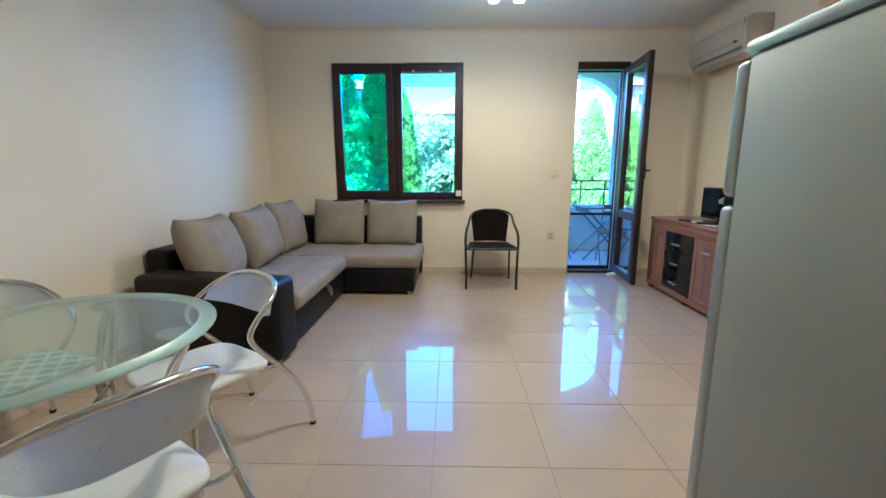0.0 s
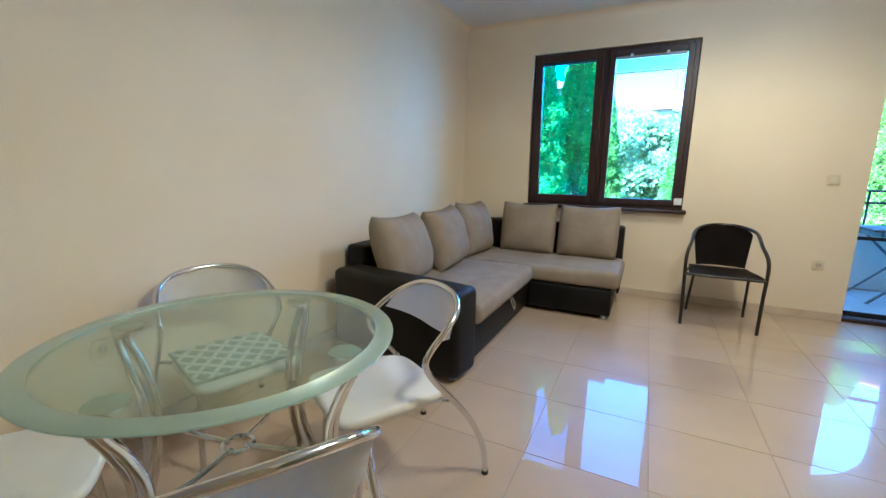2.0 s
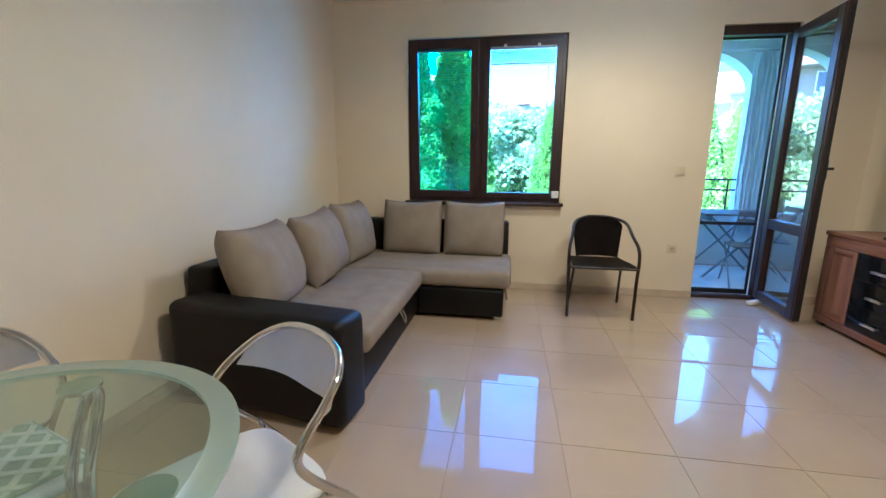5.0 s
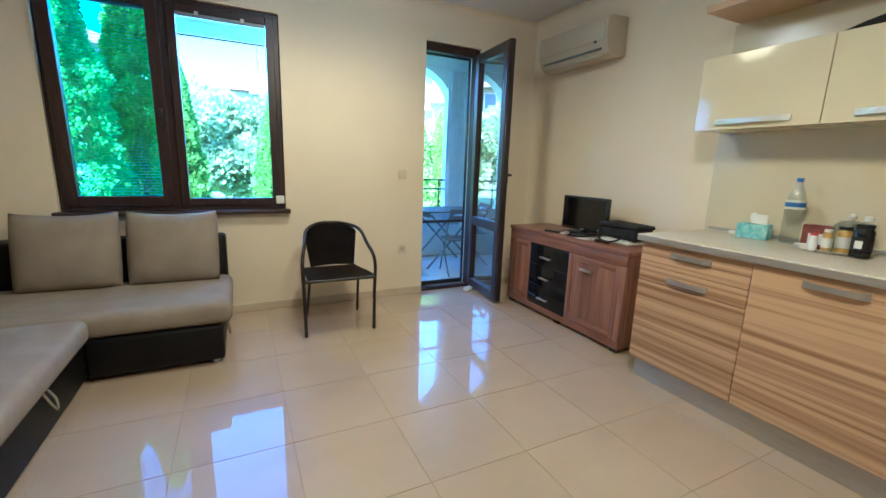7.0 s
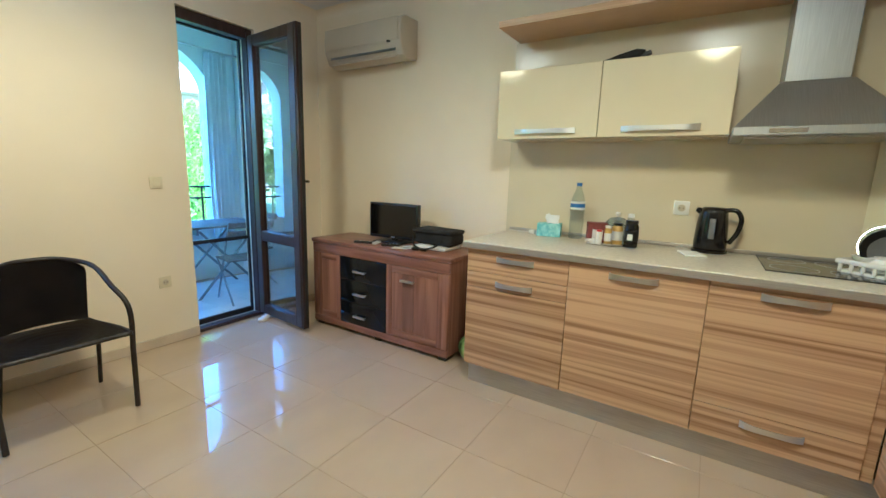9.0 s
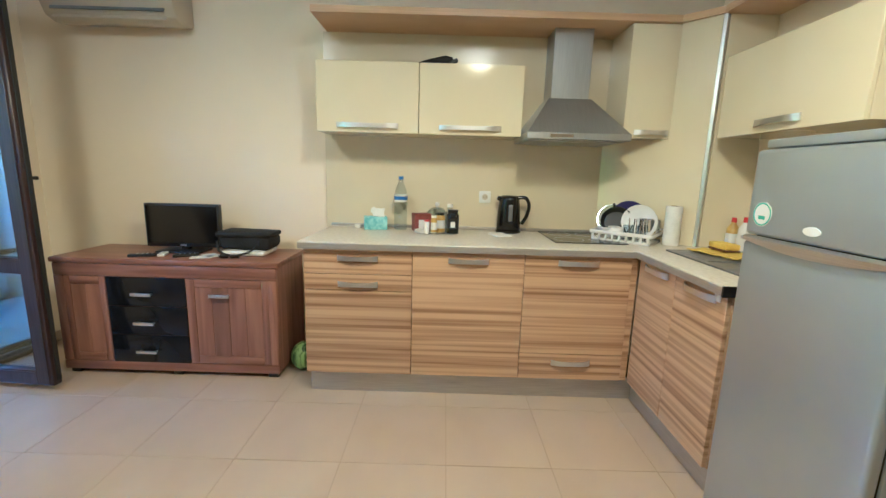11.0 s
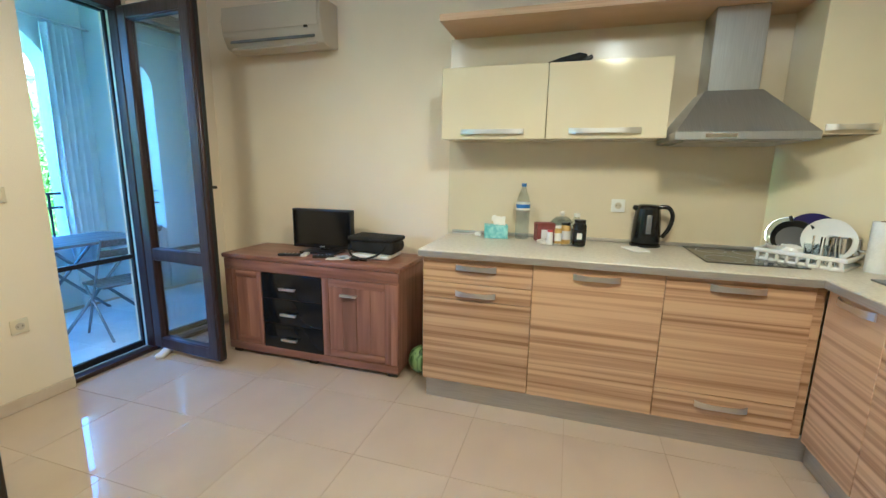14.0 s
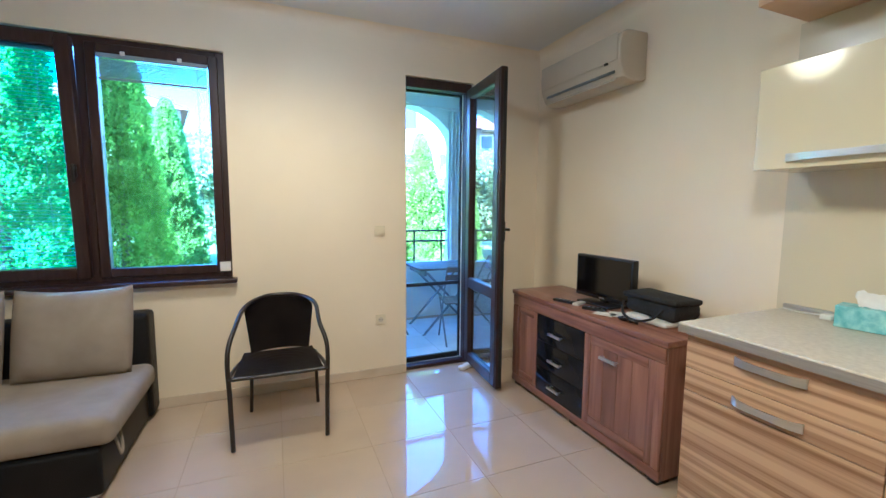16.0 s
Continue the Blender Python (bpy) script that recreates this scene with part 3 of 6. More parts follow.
# light switch and socket on the north wall
sw = thing("light_switch", (1.415, YN, 1.17), "cream plastic light switch on the wall", "switch")
part("plate", box(1.375, YN - 0.01, 1.13, 1.455, YN, 1.21, 0.004, 2), M_CREAM, sw)
part("rocker", box(1.39, YN - 0.015, 1.145, 1.44, YN - 0.01, 1.195, 0.003, 1), M_CREAM, sw)


def socket(x, y, z, facing, group="sockets"):
    s = thing("wall_socket", (x, y, z), ("white" if facing < 0 else "cream") + " plastic wall socket with round recess", "socket", group)
    m = Matrix.Translation((x, y, z)) @ Matrix.Rotation(facing, 4, "Z")
    part("plate", moved(box(-0.04, -0.01, -0.04, 0.04, 0.0, 0.04, 0.004, 2), m), M_WHITE if facing < 0 else M_CREAM, s)
    part("recess", moved(cyl((0, -0.0105, 0), (0, -0.013, 0), 0.02), m), M_ACBODY, s)
    for k in (-1, 1):
        part("pin_hole", moved(cyl((0.0095 * k, -0.013, 0), (0.0095 * k, -0.0145, 0), 0.003, seg=8), m), M_DARK, s)
    return s


socket(1.417, YN, 0.465, 0.0)

# ceiling lamps: a bar with three glass shades
for i, (lx, ly) in enumerate(LAMPS):
    cl = thing("ceiling_lamp", (lx, ly, ZC), "chrome ceiling lamp with lit frosted glass shades", "ceiling lamp", "ceiling lamps")
    part("rose", box(lx - 0.16, ly - 0.035, ZC - 0.03, lx + 0.16, ly + 0.035, ZC - 0.001, 0.006, 2), M_CHROME, cl)
    for k in (-1, 1):
        arm = part("arm", cyl((lx + 0.1 * k, ly, ZC - 0.03), (lx + 0.1 * k, ly, ZC - 0.09), 0.008), M_CHROME, cl)
        part("shade", box(lx + 0.1 * k - 0.04, ly - 0.04, ZC - 0.2, lx + 0.1 * k + 0.04, ly + 0.04, ZC - 0.09, 0.015, 3), M_BULB, arm, "lit frosted glass shade").visible_shadow = False
    lamp = new("lamp_light", bpy.data.lights.new("lamp_light", "SPOT"))
    lamp.data.energy, lamp.data.color, lamp.data.shadow_soft_size = LAMP * (1.25, 0.82)[i], (1.0, 0.63, 0.23), 0.16
    lamp.data.spot_size, lamp.data.spot_blend = radians(178), 0.65
    lamp.location = (lx, ly, ZC - 0.21)

# ---------------------------------------------------------------- sofa
sofa = thing("corner_sofa", (-1.2, 4.0, 0), "black leather corner sofa bed with grey fabric seats", "sofa")
SX0, SX1, SY0 = -1.80, -0.81, 2.90
part("base", box(SX0 + 0.05, SY0 + 0.18, 0.03, SX1 + 0.02, 5.27, 0.26, 0.02, 3), M_BLACKLEATHER, sofa)
part("base", box(SX1 + 0.022, 4.385, 0.03, -0.105, 5.27, 0.255, 0.02, 3), M_BLACKLEATHER, sofa)
part("armrest", moved(box(-0.98, 0.0, 0.03, 0.0, 0.235, 0.538, 0.045, 4), pose(-0.768, 2.815, 0, 0, 0, -8.5)), M_BLACKLEATHER, sofa)
part("backrest", box(SX0, SY0 + 0.28, 0.03, SX0 + 0.18, 5.295, 0.66, 0.035, 3), M_BLACKLEATHER, sofa)
part("backrest", box(SX0 + 0.183, 5.135, 0.03, -0.08, 5.305, 0.695, 0.03, 3), M_BLACKLEATHER, sofa)
part("seat", padded(SX0 + 0.185, SY0 + 0.2, 0.262, SX1 + 0.07, 4.375, 0.395, 3, 3, 0.02, 0.045, 1), M_FABRIC, sofa, "grey fabric seat pad with tufts")
part("seat", padded(SX0 + 0.185, 4.38, 0.258, -0.05, 5.13, 0.4, 2, 1, 0.012, 0.05, 2), M_FABRIC, sofa, "grey fabric chaise seat pad")
for x, y in ((SX0 + 0.15, SY0 + 0.15), (SX1 - 0.02, SY0 + 0.02), (-0.16, 4.45), (-0.16, 5.2)):
    part("foot", cyl((x, y, 0.001), (x, y, 0.035), 0.028), M_STEEL, sofa, "metal foot")
part("pull_strap", tube([(SX1 + 0.03, 3.88, 0.24), (SX1 + 0.055, 3.88, 0.19), (SX1 + 0.06, 3.86, 0.15), (SX1 + 0.045, 3.84, 0.2), (SX1 + 0.025, 3.845, 0.245)], 0.006, 8), M_FABRIC, sofa, "grey pull strap")
part("pull_strap", tube([(-0.095, 4.6, 0.24), (-0.08, 4.58, 0.17), (-0.075, 4.54, 0.14), (-0.083, 4.53, 0.19), (-0.1, 4.54, 0.24)], 0.007, 8), M_FABRIC, sofa, "grey pull strap")


def cushion(w, h, t, m, seed):
    c = solo("sofa_cushion", pillow(w, h, t, seed), M_FABRIC, "plump grey fabric back cushion on the sofa", "cushion", "sofa cushions", angle=80)
    c.matrix_world = m
    return c


cushion(0.72, 0.53, 0.28, pose(-1.48, 3.44, 0.625, -18, 2, 97), 1)
cushion(0.66, 0.53, 0.28, pose(-1.44, 4.06, 0.635, -17, -2, 95), 2)
cushion(0.60, 0.54, 0.26, pose(-1.42, 4.66, 0.65, -15, 1, 88), 3)
cushion(0.57, 0.53, 0.19, pose(-0.98, 5.035, 0.645, -13, 0, 2), 4)
cushion(0.57, 0.53, 0.19, pose(-0.40, 5.03, 0.645, -13, 0, -2), 5)

# ---------------------------------------------------------------- rattan armchair
ch = thing("rattan_armchair", (0.65, 4.74, 0), "dark brown rattan armchair with tubular frame", "chair")
fl, fr, bl, br = (0.385, 4.51), (0.885, 4.5), (0.455, 4.97), (0.875, 4.96)
part("frame", tube([(fl[0], fl[1], 0.012), (fl[0] - 0.005, fl[1], 0.3), (fl[0] - 0.01, fl[1] + 0.01, 0.55), (fl[0] + 0.02, 4.62, 0.665), (0.45, 4.82, 0.745), (0.55, 4.95, 0.775), (0.65, 4.975, 0.78), (0.76, 4.95, 0.775), (0.855, 4.82, 0.745), (fr[0] - 0.02, 4.62, 0.665), (fr[0] + 0.01, fr[1] + 0.01, 0.55), (fr[0] + 0.005, fr[1], 0.3), (fr[0], fr[1], 0.012)], 0.0125, 10, 8), M_TUBE_BROWN, ch)
for (x, y), s in ((bl, -1), (br, 1)):
    part("rear_leg", tube([(x, y, 0.012), (x - 0.01 * s, y - 0.06, 0.2), (x - 0.02 * s, y - 0.13, 0.42)], 0.011, 10, 6), M_TUBE_BROWN, ch)
part("seat_rail", tube([(0.385, 4.51, 0.43), (0.46, 4.49, 0.427), (0.81, 4.485, 0.427), (0.885, 4.5, 0.43), (0.86, 4.75, 0.425), (0.8, 4.88, 0.42), (0.5, 4.885, 0.42), (0.42, 4.75, 0.425)], 0.011, 10, 6, True), M_TUBE_BROWN, ch)
b = bmesh.new()
NS = 14
rows = []
for i in range(NS + 1):
    u = i / NS
    y = 4.49 + 0.4 * u
    w = 0.235 - 0.03 * u
    rows.append([b.verts.new((0.635 + w * (2 * j / NS - 1), y, 0.437 - 0.018 * math.sin(math.pi * j / NS) * math.sin(math.pi * u))) for j in range(NS + 1)])
for i in range(NS):
    for j in range(NS):
        b.faces.new((rows[i][j], rows[i][j + 1], rows[i + 1][j + 1], rows[i + 1][j]))
bmesh.ops.solidify(b, geom=b.faces[:], thickness=0.012)
part("seat", b, M_RATTAN, ch, "woven dark rattan seat")
b = bmesh.new()
rows = []
for i in range(NS + 1):
    u = i / NS
    z = 0.45 + 0.322 * u
    w = 0.17 + 0.042 * u
    if u > 0.8:
        w *= 1 - 0.4 * ((u - 0.8) / 0.2) ** 2
    rows.append([b.verts.new((0.645 + w * (2 * j / NS - 1), 4.885 + 0.075 * u - 0.06 * abs(2 * j / NS - 1) ** 2, z)) for j in range(NS + 1)])
for i in range(NS):
    for j in range(NS):
        b.faces.new((rows[i][j], rows[i][j + 1], rows[i + 1][j + 1], rows[i + 1][j]))
bmesh.ops.solidify(b, geom=b.faces[:], thickness=0.012)
part("backrest", b, M_RATTAN, ch, "woven dark rattan backrest")
ch.location = (0.675, 4.812, 0)

# ---------------------------------------------------------------- glass table and white chairs
TX, TY, TZ, TR = -1.03, 1.69, 0.66, 0.497
tab = thing("glass_table", (TX, TY, 0), "round glass dining table with frosted rim and chrome legs", "table")
part("glass_top", lathe([(0, -0.006), (TR - 0.055, -0.006), (TR - 0.055, 0.004), (0, 0.004)], (TX, TY, TZ), 64), M_TABLEGLASS, tab, "clear greenish glass disc").visible_shadow = False
part("frosted_rim", lathe([(TR - 0.0549, -0.007), (TR - 0.006, -0.007), (TR, -0.003), (TR, 0.002), (TR - 0.006, 0.005), (TR - 0.0549, 0.005), (TR - 0.0549, -0.007)], (TX, TY, TZ), 64), M_FROST, tab, "frosted glass rim").visible_shadow = False
for k in range(4):
    a = radians(14 + 90 * k)
    c, s = math.cos(a), math.sin(a)

    def rp(r, z, off=0.0):
        return (TX + r * c - off * s, TY + r * s + off * c, z)
    for off in (-0.022, 0.022):
        part("leg", tube([rp(0.40, 0.012, off * 1.3), rp(0.34, 0.2, off), rp(0.33, 0.4, off), rp(0.37, 0.52, off), rp(0.41, 0.6, off * 0.7), rp(0.40, TZ - 0.022, off * 0.5)], 0.0135, 10, 8), M_CHROME, tab)
    cap = part("cap", lathe([(0, -0.02), (0.042, -0.02), (0.046, -0.014), (0.046, -0.0075), (0, -0.0075)], rp(0.38, TZ), 24), M_CHROME, tab, "round chrome cap under the glass")
    part("brace", tube([rp(0.335, 0.33), rp(0.18, 0.30), rp(0.03, 0.29)], 0.009, 8, 6), M_CHROME, tab)
part("lower_ring", tube([(TX + 0.045 * math.cos(k * 0.7854), TY + 0.045 * math.sin(k * 0.7854), 0.29) for k in range(8)], 0.009, 8, 4, True), M_CHROME, tab)

# chair in its own place: it faces +x, the seat's middle at the origin
wc = new("dining_chair")
tagged(wc, "white leatherette dining chair with curved chrome tube frame", "chair", "chairs round the glass table")
SH = 0.38
seat_b = bmesh.new()
n = 16
outline = []
for k in range(48):
    a = 6.28318 * k / 48
    cx, sy = math.cos(a), math.sin(a)
    e = 0.36
    x = 0.028 + 0.217 * math.copysign(abs(cx) ** e, cx)
    y = (0.205 + 0.012 * cx) * math.copysign(abs(sy) ** e, sy)
    outline.append((x, y))
rings = []
for f, z in ((0.0, 0.0), (0.93, 0.0), (0.99, 0.006), (1.0, 0.018), (0.985, 0.03), (0.93, 0.038), (0.6, 0.043), (0.0, 0.044)):
    rings.append([seat_b.verts.new((x * f, y * f, SH - 0.04 + z - 0.012 * (1 - (y / 0.2) ** 2) * (z > 0.03) * (1 - f * 0.6))) for x, y in outline] if f else [seat_b.verts.new((0, 0, SH - 0.04 + z - 0.012 * (z > 0.03)))])
for a_, c_ in zip(rings, rings[1:]):
    for k in range(48):
        j = (k + 1) % 48
        if len(a_) == 1:
            seat_b.faces.new((a_[0], c_[j], c_[k]))
        elif len(c_) == 1:
            seat_b.faces.new((a_[k], a_[j], c_[0]))
        else:
            seat_b.faces.new((a_[k], a_[j], c_[j], c_[k]))
bmesh.ops.recalc_face_normals(seat_b, faces=seat_b.faces)
part("seat", seat_b, M_WHITELEATHER, wc, angle=60)
HT = 0.715
hoop = [(-0.33, 0.24, 0.008), (-0.315, 0.24, 0.12), (-0.26, 0.24, 0.24), (-0.18, 0.24, 0.35), (-0.085, 0.24, 0.46), (-0.052, 0.24, 0.525), (-0.08, 0.238, 0.575), (-0.14, 0.228, 0.625), (-0.205, 0.195, 0.672), (-0.25, 0.12, 0.705), (-0.266, 0.0, HT)]
hoop = hoop + [(x, -y, z) for x, y, z in hoop[-2::-1]]
part("frame", tube(hoop, 0.0115, 10, 6), M_CHROME, wc)
b = bmesh.new()
rows = []
NB = 20
for i in range(NB + 1):
    v = i / NB
    row = []
    for j in range(NB + 1):
        u = 2 * j / NB - 1
        y = 0.222 * u
        xt = -0.262 + 0.11 * abs(u) ** 4
        top = HT - 0.009 - 0.085 * abs(u) ** 5
        low = 0.53 + 0.07 * abs(u) ** 2.0 + 0.012 * math.cos(3 * u)
        low = min(low, top - 0.004)
        z = low + (top - low) * v
        row.append(b.verts.new((xt + 0.03 * (1 - v), y, z)))
    rows.append(row)
for i in range(NB):
    for j in range(NB):
        b.faces.new((rows[i][j], rows[i][j + 1], rows[i + 1][j + 1], rows[i + 1][j]))
bmesh.ops.solidify(b, geom=b.faces[:], thickness=0.02)
bk = part("backrest", b, M_WHITELEATHER, wc, angle=60)
for y in (-0.06, 0.06):
    part("screw", cyl((-0.255, y, 0.62), (-0.262, y, 0.62), 0.007, seg=10), M_STEEL, bk, "small steel screw")
for s in (-1, 1):
    part("front_leg", tube([(0.175, 0.19 * s, 0.008), (0.165, 0.185 * s, 0.15), (0.15, 0.175 * s, SH - 0.045)], 0.0105, 10, 5), M_CHROME, wc)
    part("seat_bar", tube([(0.12, 0.15 * s, SH - 0.05), (-0.12, 0.16 * s, SH - 0.052), (-0.175, 0.2 * s, SH - 0.04), (-0.185, 0.238 * s, SH - 0.03)], 0.009, 8, 6), M_CHROME, wc)
    for x, y in ((-0.33, 0.24 * s), (0.175, 0.19 * s)):
        part("foot_cap", cyl((x, y, 0.0), (x, y, 0.015), 0.0135, seg=12), M_RUBBER, wc)
CH = [(-0.77, 2.12, -121), (-0.625, 1.425, 148.5), (-1.47, 2.01, -18), (-1.385, 1.24, 54)]
wc.matrix_world = pose(CH[0][0], CH[0][1], 0, 0, 0, CH[0][2])
for x, y, a in CH[1:]:
    copy_thing(wc, pose(x, y, 0, 0, 0, a))
socket(XL, 1.70, 0.443, radians(90))
# patterned pad on the chair by the wall
pad_m = pose(CH[2][0] + 0.02, CH[2][1] - 0.015, SH - 0.002, 0, 0, CH[2][2])
sp = thing("seat_pad", (CH[2][0], CH[2][1], SH), "sage seat pad with white lattice pattern on chair", "seat pad")
part("pad", moved(box(-0.185, -0.195, 0.0, 0.185, 0.195, 0.012, 0.005, 2), pad_m), M_SAGE, sp)
for k in range(9):
    for sgn in (-1, 1):
        b = box(-0.4, -0.009, 0.0125, 0.4, 0.009, 0.0135 + 0.0004 * sgn)
        b = moved(b, Matrix.Translation((0, (k - 4) * 0.078, 0)) @ Matrix.Rotation(radians(38 * sgn), 4, "Z"))
        for co, no in (((0.178, 0, 0), (1, 0, 0)), ((-0.178, 0, 0), (-1, 0, 0)), ((0, 0.188, 0), (0, 1, 0)), ((0, -0.188, 0), (0, -1, 0))):
            bmesh.ops.bisect_plane(b, geom=b.verts[:] + b.edges[:] + b.faces[:], plane_co=co, plane_no=no, clear_outer=True)
        if b.verts:
            part("lattice_strip", moved(b, pad_m), M_MAT, sp)
        else:
            b.free()

# ---------------------------------------------------------------- sideboard with television
sb = thing("sideboard", (2.6, 4.15, 0), "walnut sideboard with black gloss drawers and two doors", "sideboard")
BX, BX1, BY0, BY1, BH = 2.345, 2.80, 3.505, 4.84, 0.738
part("top", box(BX - 0.012, BY0 - 0.012, BH - 0.032, BX1, BY1 + 0.012, BH, 0.006, 2), M_WALNUT_TOP, sb)
body = part("body", box(BX + 0.012, BY0, 0.035, BX1, BY1, BH - 0.033, 0.002, 1), M_WALNUT, sb)
part("rail", box(BX - 0.006, BY0, BH - 0.11, BX + 0.012, BY1, BH - 0.034, 0.006, 2), M_WALNUT_TOP, body)
part("rail", box(BX - 0.006, BY0, 0.03, BX + 0.012, BY1, 0.085, 0.006, 2), M_WALNUT_TOP, body)
for y in (BY0, BY1 - 0.055):
    part("stile", box(BX - 0.006, y, 0.086, BX + 0.012, y + 0.055, BH - 0.111, 0.006, 2), M_WALNUT, body)


def bar_handle(y, z, parent, w=0.075, x=BX):
    b = box(x - 0.034, y - w, z - 0.009, x - 0.022, y + w, z + 0.009, 0.003, 2)
    for s in (-1, 1):
        b = cyl((x - 0.024, y + s * w * 0.8, z), (x - 0.001, y + s * w * 0.8, z), 0.005, seg=10, bm=b)
    part("handle", b, M_STEEL, parent, "matt steel bar handle")


for y0, y1, hy in ((3.548, 4.052, 3.84), (4.537, 4.782, 4.73)):
    d = part("door", box(BX + 0.004, y0, 0.088, BX + 0.011, y1, BH - 0.113), M_WALNUT, sb)
    w = 0.05 if y0 < 4.2 else 0.035
    for q in ((y0, 0.088, y0 + w, BH - 0.113), (y1 - w, 0.088, y1, BH - 0.113)):
        part("frame_stile", box(BX - 0.005, q[0], q[1], BX + 0.0035, q[2], q[3], 0.004, 2), M_WALNUT, d)
    for z0, z1 in ((0.088, 0.088 + 0.05), (BH - 0.163, BH - 0.113)):
        part("frame_rail", box(BX - 0.005, y0 + w + 0.0005, z0, BX + 0.0035, y1 - w - 0.0005, z1, 0.004, 2), M_WALNUT_TOP, d)
    n = 4 if y0 < 4.2 else 2
    for k in range(n):
        ya, yb = y0 + w + (y1 - y0 - 2 * w) * k / n, y0 + w + (y1 - y0 - 2 * w) * (k + 1) / n
        part("strip", box(BX, ya + 0.001, 0.139, BX + 0.0038, yb - 0.001, BH - 0.164, 0.0012, 1), M_WALNUT_STRIP, d)
    if y0 < 4.2:
        bar_handle(3.845, 0.528, d, 0.06)
for k in range(3):
    z0 = 0.08 + k * 0.182
    d = part("drawer", box(BX - 0.002, 4.058, z0, BX + 0.011, 4.532, z0 + 0.179, 0.004, 2), M_GLOSSBLACK, sb, "black high gloss drawer")
    bar_handle(4.31, z0 + 0.08, d, 0.062)
for y in (BY0 + 0.05, 4.15, BY1 - 0.05):
    for x in (BX + 0.03, BX1 - 0.05):
        part("foot", box(x - 0.02, y - 0.03, 0.001, x + 0.03, y + 0.03, 0.034, 0.003, 1), M_DARK, sb)

tv = thing("television", (2.615, 4.207, BH), "small black flat television, switched off", "television")
tvm = pose(2.615, 4.207, 0, 0, 0, 2)


def tvp(name, b, mat, parent=None, label=""):
    return part(name, moved(b, tvm), mat, parent or tv, label)


cab = tvp("cabinet", box(-0.012, -0.235, BH + 0.03, 0.035, 0.235, BH + 0.31, 0.006, 2), M_DARK)
tvp("screen", box(-0.0145, -0.222, BH + 0.055, -0.0122, 0.222, BH + 0.297), M_SCREEN, cab, "dark glossy screen")
tvp("badge", box(-0.0145, -0.02, BH + 0.038, -0.0122, 0.02, BH + 0.046), M_STEEL, cab)
tvp("neck", box(0.0, -0.025, BH + 0.012, 0.03, 0.025, BH + 0.06, 0.004, 1), M_DARK)
tvp("foot", box(-0.09, -0.14, BH + 0.001, 0.075, 0.14, BH + 0.014, 0.006, 2), M_DARK)

bag = thing("camera_bag", (2.62, 3.755, BH), "black cloth bag with grey straps on sideboard", "bag")
b = box(2.53, 3.625, BH + 0.03, 2.74, 3.945, BH + 0.135, 0.035, 4)
for v in b.verts:
    v.co += 0.012 * Vector((noise.noise(v.co * 14), noise.noise(v.co * 14 + Vector((5, 0, 0))), noise.noise(v.co * 11 + Vector((0, 7, 0)))))
part("body", b, M_CLOTHBLACK, bag)
b = box(2.52, 3.615, BH + 0.115, 2.73, 3.955, BH + 0.147, 0.014, 3)
for v in b.verts:
    v.co += 0.01 * Vector((0, noise.noise(v.co * 14), noise.noise(v.co * 11 + Vector((0, 7, 0)))))
part("flap", b, M_CLOTHBLACK, bag)
part("lining", padded(2.5, 3.645, BH + 0.001, 2.73, 3.915, BH + 0.032, 1, 2, 0.01, 0.014, 4), M_WHITE, bag, "pale grey papers under the bag")
part("strap", tube([(2.5, 3.665, BH + 0.1), (2.47, 3.705, BH + 0.045), (2.46, 3.805, BH + 0.012), (2.48, 3.905, BH + 0.03), (2.52, 3.945, BH + 0.09)], 0.007, 8), M_CLOTHBLACK, bag)


def remote(x, y, a, w=0.045, l=0.16, mat=None, nm="remote_control", lab="black television remote control on sideboard"):
    r = thing(nm, (x, y, BH), lab, "remote control")
    m = pose(x, y, BH, 0, 0, a)
    part("body", moved(box(-w / 2, -l / 2, 0.001, w / 2, l / 2, 0.018, 0.005, 2), m), mat or M_DARK, r)
    for i in range(4):
        for j in range(2):
            part("button", moved(box(-0.012 + j * 0.014, -0.05 + i * 0.026, 0.018, -0.004 + j * 0.014, -0.042 + i * 0.026, 0.02), m), M_STEEL, r)
    return r


remote(2.42, 4.34, 18)
remote(2.45, 4.10, 30, 0.05, 0.14)
remote(2.46, 4.25, -70, 0.04, 0.1, M_WHITE, lab="white air conditioner remote control on sideboard")
for x, y, a in ((2.44, 4.0, 20), (2.5, 3.97, -40)):
    solo("paper_leaflet", moved(box(-0.04, -0.06, 0.001, 0.04, 0.06, 0.004), pose(x, y, BH, 0, 0, a)), M_PAPER, "white paper leaflet lying on sideboard", "leaflet")
gl = thing("sunglasses", (2.43, 3.825, BH), "dark sunglasses lying folded on sideboard", "sunglasses")
for k in (-1, 1):
    part("lens", moved(cyl((0, 0.032 * k, 0.006), (0.004, 0.032 * k, 0.014), 0.026), pose(2.43, 3.825, BH, 0, 10, 8)), M_DARK, gl)
part("frame", moved(tube([(0.0, -0.06, 0.015), (-0.012, 0.0, 0.018), (0.0, 0.06, 0.015), (0.08, 0.055, 0.012), (0.09, 0.0, 0.012)], 0.003, 6), pose(2.43, 3.825, BH, 0, 0, 8)), M_DARK, gl)

